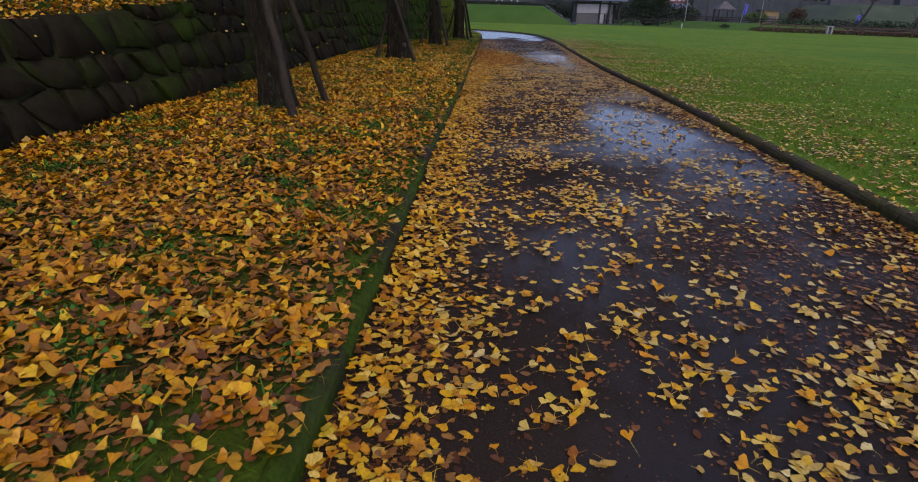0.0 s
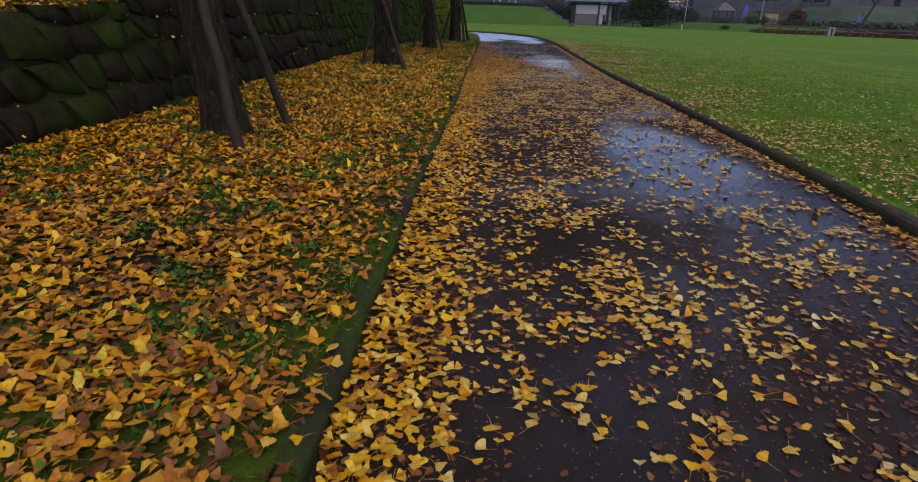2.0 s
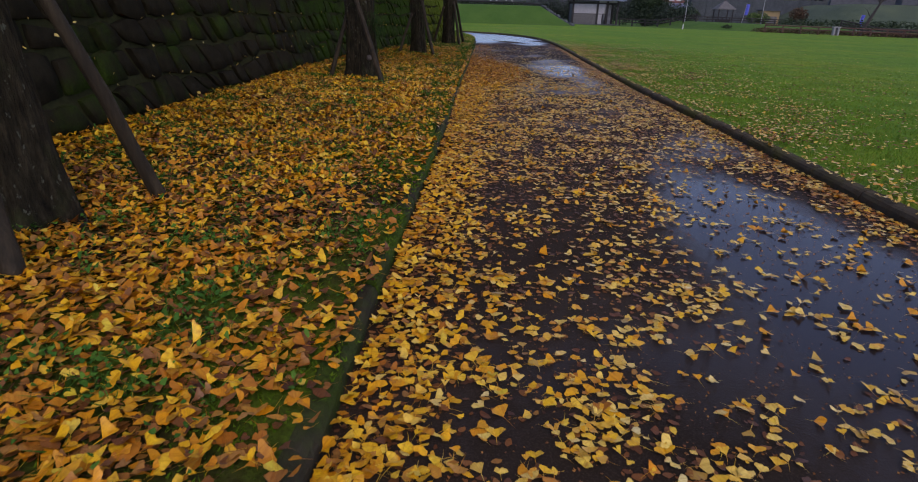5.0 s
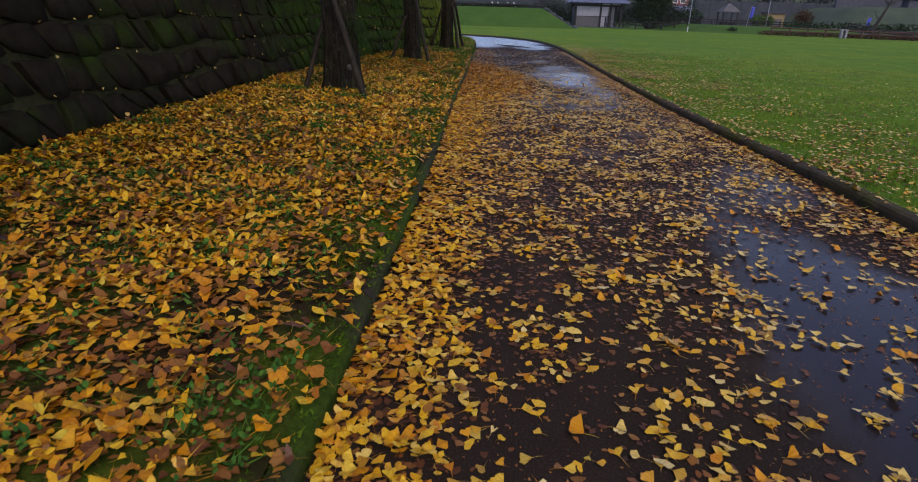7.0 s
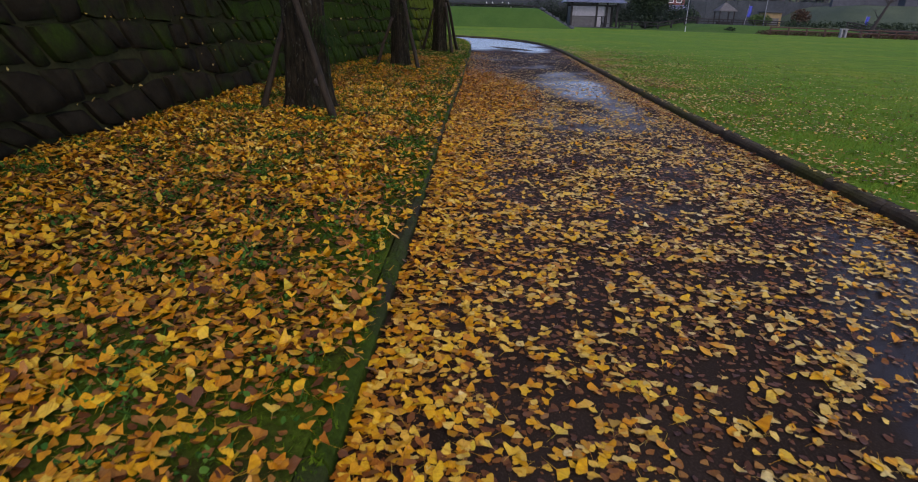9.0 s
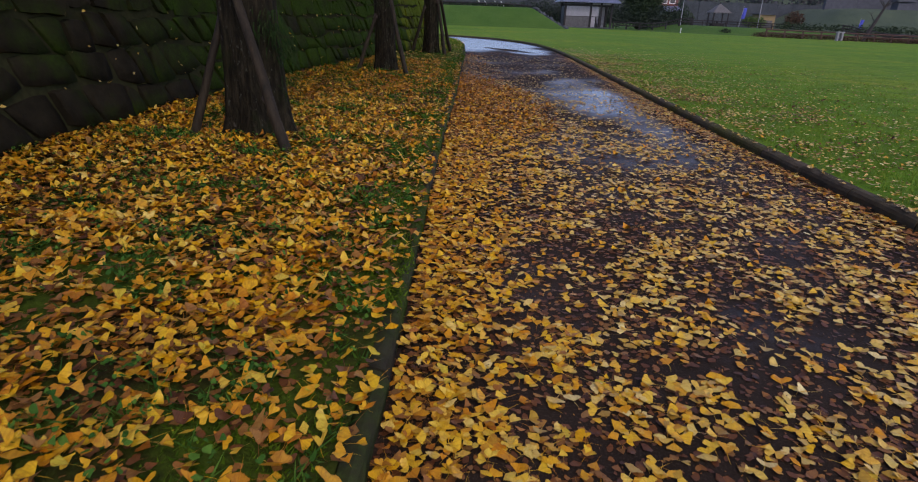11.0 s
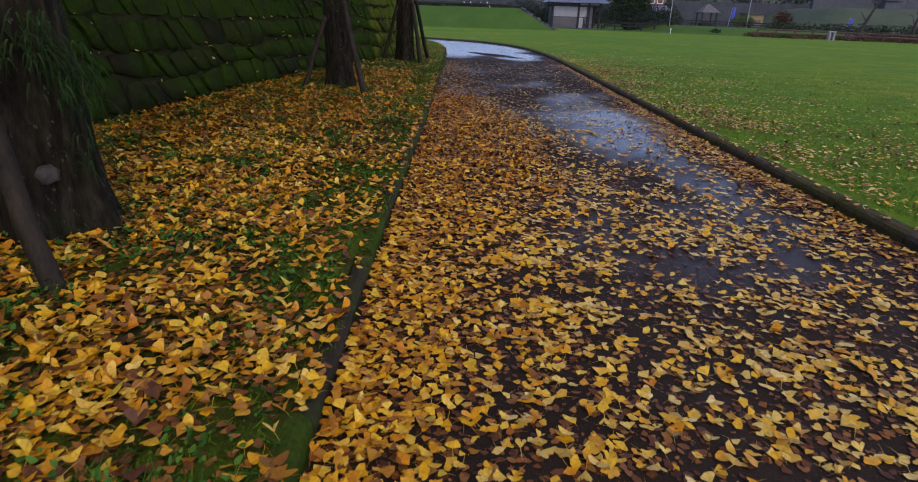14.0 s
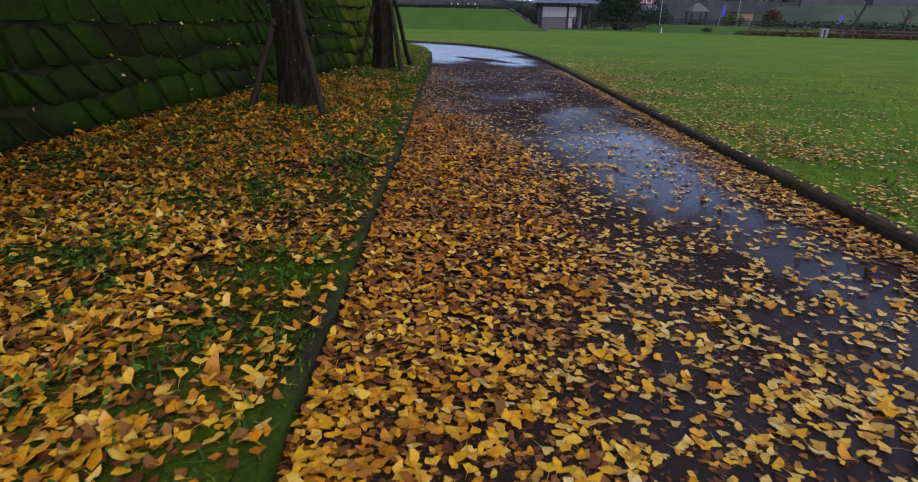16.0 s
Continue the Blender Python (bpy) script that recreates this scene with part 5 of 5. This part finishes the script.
near = [p for k, p in enumerate(near) if k < b or not ((p[1] < 6.5 and (k - b) % 3 == 1) or (p[1] < 4.2 and (k - b) % 6 == 2))]
strew("verge_leaves", warm, [height_over(rg, verge_z(x, y) + 0.006, 0.018) for x, y in warm], AMBER, "rust-orange ginkgo leaves on the verge", tilt=0.24, seed=27)
for sel, mat, lab, sd, base, full in ((near[:a], BROWN, "brown leaf litter on the verge", 22, 0.0, True), ([p for k, p in enumerate(near[a:b]) if k % 7 > 1], AMBER, "thick litter of amber ginkgo leaves on the verge", 2, 0.003, True),
                                ([p for k, p in enumerate(near[a:b]) if k % 7 < 2], TAN, "tan ginkgo leaves lying among the verge litter", 29, 0.006, True),
                                ([p for k, p in enumerate(near[b:]) if p[1] + 2 * patch(p[0], p[1], 0.8, 90) < 9.5 or k % 5 < 2], YELLOW, "fresh yellow ginkgo leaves on the verge", 3, 0.007, True),
                                ([p for k, p in enumerate(near[b:]) if 9.5 <= p[1] + 2 * patch(p[0], p[1], 0.8, 90) < 14.5 and k % 5 >= 2], PALE, "pale faded ginkgo leaves on the verge", 26, 0.007, True),
                                ([p for k, p in enumerate(near[b:]) if p[1] + 2 * patch(p[0], p[1], 0.8, 90) >= 14.5 and k % 5 >= 2], AMBER, "russet ginkgo leaves on the verge", 28, 0.007, True)):
    strew("verge_leaves", sel, [height_over(rg, verge_z(x, y) + base, 0.018) for x, y in sel], mat, lab, tilt=0.24, seed=sd, detail=full)
far = scatter(36000, -2.5, 0.0, 20, 32, verge_chance, 4)
behind = scatter(36000, -2.5, 0.0, -7.5, 0.9, verge_chance, 5)
for sel, mat, lab, sd in ((far[::2], TAN, "tan ginkgo leaves further along the verge", 6), (far[1::2], STRAW, "straw-coloured leaves further along the verge", 7),
                          (behind[::2], AMBER, "amber ginkgo leaves at the near end of the verge", 70), (behind[1::2], YELLOW, "yellow ginkgo leaves at the near end of the verge", 71)):
    strew("verge_leaves", sel, [height_over(rg, verge_z(x, y), 0.02) for x, y in sel], mat, lab, detail=False, seed=sd)


def mush_chance(x, y):
    e = path_right(y) - x
    p = patch(x, y, 1.1, 40)
    c = 1.0 * path_cover(x, y) ** 1.2 + 0.75 * math.exp(-(e / 0.22) ** 2)
    c += (0.75 + 0.5 * p) * math.exp(-((y - 2.2) / 1.7) ** 2) * (1 if x > 1.7 else max(0, 1 - (1.7 - x) / 0.4))
    c += (0.36 + 0.4 * p) * math.exp(-((y - 9.4) / 1.7) ** 2) * math.exp(-((x - 1.25) / 0.8) ** 2)
    c += (0.55 + 0.5 * p) * math.exp(-((y - 9.8) / 2.7) ** 2)
    c += 0.7 * max(0, 1 - abs(x - path_left(y) - drift_edge(y)) / 0.35) * (1 if 12 < y < 18 else 0)
    c += (0.22 + 0.2 * p) * min(1, max(0, (y - 16.5) / 2)) + 0.4 * math.exp(-((y - 14.6) / 1.6) ** 2) * math.exp(-(e / 0.4) ** 2)
    return min(1, max(0, c * max(0.06, 1 - 1.5 * max(0, wetness(x, y)))))


mush = scatter(100000, LEFT, 2.9, 0.9, 26, mush_chance, 8)
for sel, mat, sd in ((mush[::3] + mush[1::3], BROWN, 9), (mush[2::3], TAN, 73)):
    strew("path_litter", sel, [height_over(rg, -0.003, 0.004) for _ in sel], mat, "brown rotting leaf litter on the wet path", size=(0.014, 0.042), tilt=0.08, seed=sd, detail=False, flat=0.35)
top = scatter(84000, LEFT, 2.9, 0.9, 24, lambda x, y: 0.92 * path_cover(x, y), 10)
kin = random.Random(61)
loose = [p for p in top if p[0] > path_left(p[1]) + drift_edge(p[1]) + 0.05]
top = [p for p in top if p[0] <= path_left(p[1]) + drift_edge(p[1]) + 0.05]
for x, y in loose:
    if kin.random() < 0.58:
        top.append((x, y))
        for _ in range(kin.choice((0, 0, 0, 1, 1, 2))):
            q = (x + kin.gauss(0, 0.028), y + kin.gauss(0, 0.028))
            if path_left(q[1]) + 0.02 < q[0] < path_right(q[1]) - 0.02:
                top.append(q)
kin.shuffle(top)
third = int(len(top) * 0.18)
two = int(len(top) * 0.56)
rust = [p for p in top if p[1] > 13.0 and p[0] < 0.2 + drift_edge(p[1]) + 0.3 * patch(p[0], p[1], 2, 12)][::3]
rusty = set(rust)
top = top[:third] + [p for p in top[third:] if p not in rusty]
strew("path_leaves", rust, [height_over(rg, 0.005, 0.012) for _ in rust], AMBER, "rust-brown ginkgo leaves drifted on the path", seed=14, tilt=0.2, size=(0.03, 0.06))
heap = scatter(42000, LEFT, 1.5, 0.9, 19, lambda x, y: (0.8 if y > 10 else 0.55 if y > 6 else 0.3) * max(0, 1.15 - (x - path_left(y)) / (drift_edge(y) * (1.05 + 0.4 * patch(x, y, 1.7, 20)))) * max(0, 1 - max(0, y - 16) / 3) if x > path_left(y) + 0.01 else 0, 30)
# Far leaves go to straw tones: their sky sheen is put in the colour.
faded = [p for p in top[two:] if p[1] > 14] + [p for p in top[third:two] if p[1] > 16]
strew("path_leaves", faded, [height_over(rg, 0.0, 0.005) for _ in faded], STRAW, "far path leaves in pale tones for sheen", seed=16, tilt=0.15, size=(0.026, 0.052), detail=False, flat=0.5)
dull_heap = [p for p in heap if p[1] > 12.6]
strew("path_leaves", dull_heap, [height_over(rg, 0.002, 0.012) for _ in dull_heap], TAN, "tan-brown leaves matted in the drift", seed=18, tilt=0.2, size=(0.028, 0.056), detail=False)
heap = [p for p in heap if p[1] <= 12.6]
top = [p for k, p in enumerate(top) if p[1] <= (99 if k < third else 16 if k < two else 14)]


def drifted(p):
    return p[0] < path_left(p[1]) + drift_edge(p[1]) + 0.1 * patch(p[0], p[1], 3, 99)


heaped = [p for p in top if drifted(p)]
open_leaves = [p for p in top if not drifted(p)]
a, b = int(len(heaped) * 0.22), int(len(heaped) * 0.66)
for sel, mat, lab, sd in ((heap[::4], TAN, "brown ginkgo leaves drifted on the path", 67), (heaped[:a] + heap[1::4] + heap[2::4], AMBER, "amber ginkgo leaves drifted on the path", 11),
                          (heaped[a:b] + heap[3::4], YELLOW, "yellow ginkgo leaves drifted on the path", 12), (heaped[b:], PALE, "pale yellow ginkgo leaves drifted on the path", 13)):
    strew("path_leaves", sel, [height_over(rg, 0.004, 0.018) for _ in sel], mat, lab, seed=sd, tilt=0.16, size=(0.028, 0.056), flat=0.7)
side = random.Random(68)
by_tone = {"AMBER": [], "YELLOW": [], "PALE": [], "STRAW": []}
for p in open_leaves:
    # Tones shift paler eastward, painting in the sheen of the wet side.
    q = side.random() + 0.42 * min(1, max(0, p[0] - 0.6))
    by_tone["AMBER" if q < 0.14 else "YELLOW" if q < 0.48 else "PALE" if q < 0.86 else "STRAW"].append(p)
for tone, mat, lab, sd in (("AMBER", AMBER, "amber ginkgo leaves scattered on the path", 78), ("YELLOW", YELLOW, "yellow ginkgo leaves scattered on the path", 79),
                           ("PALE", PALE, "pale yellow ginkgo leaves scattered on the path", 80), ("STRAW", STRAW, "straw-coloured faded and sheen-pale leaves scattered on the path", 81)):
    strew("path_leaves", by_tone[tone], [height_over(rg, 0.0, 0.004) for _ in by_tone[tone]], mat, lab, seed=sd, tilt=0.09, size=(0.029, 0.058), flat=0.65)
band = scatter(30000, 2.2, 2.84, 2.5, 24, lambda x, y: (0.75 + 0.5 * patch(x, y, 1.4, 63)) * math.exp(-((path_right(y) - x) / (0.15 + 0.09 * patch(x, y, 0.9, 64) + 0.22 * math.exp(-((y - 15.3) / 1.3) ** 2))) ** 2) * (1 if path_right(y) - x > 0.05 else 0.35) if x < path_right(y) - 0.02 else 0, 62)
for sel, mat, lab, sd in ((band[::3], TAN, "sodden brown leaves gathered along the lawn kerb", 64), (band[1::3], AMBER, "rust-orange leaves gathered along the lawn kerb", 65), (band[2::3], STRAW, "faded leaves gathered along the lawn kerb", 66)):
    strew("path_leaves", sel, [height_over(rg, 0.001, 0.010) for _ in sel], mat, lab, seed=sd, tilt=0.12, size=(0.024, 0.052), flat=0.5)
back = scatter(14000, -1, 2.95, 24, 34, lambda x, y: (0 if wetness(x, y) > 0.3 else 0.8 * path_cover(x, y)), 13)
strew("path_leaves", back, [0.003] * len(back), TAN, "tan leaves further along the path", detail=False, seed=15)
start = scatter(26000, LEFT, 2.9, -7.5, 0.9, lambda x, y: 0.9 * path_cover(x, y), 14)
strew("path_leaves", start, [0.003] * len(start), YELLOW, "yellow leaves at the near end of the path", detail=False, seed=72)


def lawn_chance(x, y):
    d = x - path_right(y) - 0.12
    if d < 0:
        return 0
    return min(1, max(0, (0.62 * math.exp(-d / 1.0) + 0.10 * math.exp(-d / 3.0)) * (0.75 + 1.3 * patch(x, y, 1.3, 60))) * (1 if y < 22 else max(0, 1 - (y - 22) / 8)))


lawn_l = scatter(260000, 2.9, 12, 1, 30, lawn_chance, 16) + scatter(54000, 2.9, 12, -5, 1, lambda x, y: lawn_chance(x, y) * min(1, (y + 5) / 4), 17)
for sel, mat, lab, sd in ((lawn_l[::4] + lawn_l[2::4] + lawn_l[1::8], STRAW, "pale faded ginkgo leaves scattered on the lawn", 17), (lawn_l[5::8], YELLOW, "yellow ginkgo leaves scattered on the lawn", 76), (lawn_l[3::4], TAN, "brown ginkgo leaves scattered on the lawn", 77)):
    strew("lawn_leaves", sel, [lawn_z(x, y) + 0.026 for x, y in sel], mat, lab, seed=sd, detail=False, tilt=0.12, size=(0.020, 0.052), flat=0.6)
lawn_b = scatter(200000, 2.9, 9, 1, 26, lambda x, y: 0.8 * lawn_chance(x, y) * max(0, patch(x, y, 0.8, 66) + 0.3), 18)
strew("lawn_leaves", lawn_b, [lawn_z(x, y) + 0.01 for x, y in lawn_b], BROWN, "brown leaves among the lawn grass", seed=19, detail=False, tilt=0.3, size=(0.02, 0.045))

up = scatter(22000, -6.5, -2.4, -7.5, 24, lambda x, y: 0.9 if x < wall_x(y) - 0.2 * wall_top(y) - 0.1 else 0, 20)
up += scatter(33000, -4.0, -1.5, -4, 16, lambda x, y: 0.95 * min(1, max(0, (x + 4) / 0.9 + 0.4 * patch(x, y, 1.2, 94))) * min(1, max(0, (y + 4) / 4)) if x < wall_x(y) - 0.2 * (wall_top(y) - 0.1) - 0.08 else 0, 23)
fresh = up[1::2]
up = up[::2]
for lying, mat in ((up, AMBER), (fresh, YELLOW)):
    strew("slope_leaves", lying, [wall_top(y) - 0.02 + (wall_x(y) - 0.2 * (wall_top(y) - 0.1) - 0.12 - x) * 0.30 + 0.05 * noise.noise((wall_x(y) - 0.2 * (wall_top(y) - 0.1) - 0.12 - x, y, 2)) + 0.01 for x, y in lying], mat,
          "amber leaves on the slope above the wall", seed=21, detail=False, tilt=0.35)

# leaves caught on the wall's ledges
r = np.random.default_rng(31)
spots = np.stack([r.uniform(9, total - 8, 330), r.uniform(0.15, 1.6, 330)], 1)
for k in range(330):
    if k % 5 < 3:
        spots[k, 1] = course(r.integers(1, 5), spots[k, 0]) + 0.01
spots = np.array([p for p in spots if p[1] < wall_top(on_wall(p[0], 0).y) - 0.05])


def lay_on_wall(v):
    return np.array([tuple(on_wall(s, h, 0.03 + o)) for s, h, o in v])


strew("wall_leaves", spots, np.zeros(len(spots)), STRAW, "stray leaves caught on the wall's ledges", seed=32, detail=False, tilt=0.6, basis=lay_on_wall, size=(0.014, 0.040))


# ---- grass and weeds ----
def blades(name, spots, heights, mat, label, tall, width, seed, category="grass", lean=0.5, fan=1):
    r = np.random.default_rng(seed)
    p = np.repeat(np.asarray(spots, float), fan, axis=0)
    z = np.repeat(np.asarray(heights, float), fan)
    n = len(p)
    q = r.uniform(0, 2 * np.pi, n)
    h = r.uniform(*tall, n)
    lx, ly = r.normal(0, lean, n) * h, r.normal(0, lean, n) * h
    jx, jy = r.normal(0, 0.012, n) * (fan > 1), r.normal(0, 0.012, n) * (fan > 1)
    w = r.uniform(*width, n) / 2
    a = np.stack([p[:, 0] + jx - w * np.cos(q), p[:, 1] + jy - w * np.sin(q), z], 1)
    b = np.stack([p[:, 0] + jx + w * np.cos(q), p[:, 1] + jy + w * np.sin(q), z], 1)
    c = np.stack([p[:, 0] + jx + lx, p[:, 1] + jy + ly, z + h], 1)
    v = np.stack([a, b, c], 1).reshape(-1, 3)
    me = bpy.data.meshes.new(name)
    me.vertices.add(len(v))
    me.vertices.foreach_set("co", v.astype(np.float32).ravel())
    me.loops.add(n * 3)
    me.loops.foreach_set("vertex_index", np.arange(n * 3, dtype=np.int32))
    me.polygons.add(n)
    me.polygons.foreach_set("loop_start", np.arange(0, n * 3, 3, dtype=np.int32))
    me.update(calc_edges=True)
    me.materials.append(mat)
    return tagged(new(name, me), label, category, kind="stuff")


turf = scatter(150000, 2.95, 10, 1.5, 24, lambda x, y: 0 if x < path_right(y) + 0.1 else 0.9 * math.exp(-(x - 3) / 3.0) * math.exp(-max(0, y - 10) / 8), 40)
blades("lawn_grass", turf, [lawn_z(x, y) - 0.004 for x, y in turf], GRASS, "short green grass along the kerb", (0.02, 0.045), (0.004, 0.008), 41, fan=3)
weed_at = scatter(11000, -2.4, 0.0, 0.9, 27, lambda x, y: (0.3 if y > 23 else min(1, 0.08 + max(0, patch(x, y, 2.9, 80) - 0.12) * 2.2)) if wall_x(y) < x < path_left(y) - 0.05 else 0, 42)
for tx, ty, tr, _, _ in TREES:
    weed_at += [(tx + math.cos(q) * (tr + 0.12 + 0.25 * k), ty + math.sin(q) * (tr + 0.12 + 0.25 * k)) for q in steps(0, 6.28, 14) for k in (0, 0.4, 0.9)]
blades("verge_weeds", weed_at, [verge_z(x, y) for x, y in weed_at], WEED, "green weeds growing through the leaves", (0.02, 0.06), (0.004, 0.010), 43, "weeds", 0.8, 10)
clover = scatter(110000, -2.4, 0.0, 0.9, 24, lambda x, y: min(1, max(0.015, 1.0 * patch(x, y, 2.9, 80) + 0.9 * sprouts(x, y) + 0.7 * patch(x, y, 6.0, 83) - 0.16 + 0.16 * min(1, max(0, (y - 12) / 4)) + 0.22 * max(0, 1 - (path_left(y) - x) / 0.4)) * 2.0) if wall_x(y) < x < path_left(y) - 0.08 else 0, 46)
ring = random.Random(84)
for tx, ty, tr, _, _ in TREES:
    for _ in range(500):
        q, d = ring.uniform(0, 6.28), tr + 0.05 + abs(ring.gauss(0, 0.32))
        if patch(tx + math.cos(q) * d, ty + math.sin(q) * d, 4.0, 85) > -0.05:
            clover.append((tx + math.cos(q) * d, ty + math.sin(q) * d))
strew("verge_clover", clover, [verge_z(x, y) + 0.02 + 0.035 * rg.random() for x, y in clover], WEED, "low green clover between the fallen leaves", size=(0.012, 0.028), tilt=0.45, detail=False, seed=47, category="weeds")
fuzz = scatter(90000, -0.75, 0.06, 0.9, 24, lambda x, y: min(1, max(0, 0.9 - (path_left(y) - x) / 0.6 + 1.3 * patch(x, y, 1.7, 88))) * min(1, 0.3 + max(0, y - 1.5) / 5) * (1 if path_left(y) - x > 0.085 else max(0, min(1, (0.25 if path_left(y) - x < 0.045 else 0.6) + 2.5 * patch(0.3 * x, y, 1.1, 91))) * min(1, max(0, (y - 1.2) / 3))) if x < path_left(y) - 0.012 else 0, 56)
blades("verge_moss", fuzz, [0.078 if path_left(y) - x < 0.085 else verge_z(x, y) - 0.002 for x, y in fuzz], MOSS, "bright green moss along the kerb", (0.006, 0.018), (0.005, 0.011), 57, "moss", 0.9, 2)
on_kerb = scatter(1300, 2.74, 2.98, 1, 20, lambda x, y: 1 if path_right(y) + 0.015 < x < path_right(y) + 0.09 else 0, 58)
strew("kerb_leaves", on_kerb, [0.077] * len(on_kerb), STRAW, "faded leaves lying on the kerb beside the lawn", seed=59, tilt=0.2, size=(0.03, 0.05))
bend_grass = scatter(9000, -3, 0, 24, 36, lambda x, y: 1 if wall_x(min(y, 30)) < x < path_left(y) - 0.08 else 0, 44)
blades("verge_grass", bend_grass, [verge_z(x, y) - 0.004 for x, y in bend_grass], GRASS, "green grass at the end of the verge", (0.03, 0.06), (0.006, 0.012), 45, fan=4)

# crumbs of grit, twig and leaf on the asphalt
crumbs = scatter(46000, LEFT, 2.85, 0.9, 16, lambda x, y: min(1, max(0.1, 0.45 + 0.5 * patch(x, y, 1.3, 95))), 48)
strew("path_grit", crumbs, [0.001] * len(crumbs), TAN, "crumbs of grit and broken leaf on the asphalt", size=(0.004, 0.013), tilt=0.3, detail=False, seed=49, category="grit")

# single leaves that lie apart on the path
rs = random.Random(90)
meshes = []
for k in range(8):
    v, f, marks = SHAPES[True][k]
    meshes.append(mesh_of("ginkgo_leaf", v, f.tolist(), YELLOW, True))
    vein_marks(meshes[-1], marks)
made = 0
while made < 260:
    x, y = rs.uniform(0.7, 2.5), rs.uniform(1.4, 15)
    if path_cover(x, y) > 0.45 or rs.random() < 0.3:
        continue
    ob = new("ginkgo_leaf", meshes[made % 8])
    ob.location = (x, y, 0.003)
    ob.rotation_euler = (rs.gauss(0, 0.1), rs.gauss(0, 0.1), rs.uniform(0, 6.28))
    s = rs.uniform(0.042, 0.074)
    ob.scale = (s, s, s)
    tagged(ob, "fallen yellow ginkgo leaf lying on the wet path", "leaf", "single leaves on the path")
    made += 1
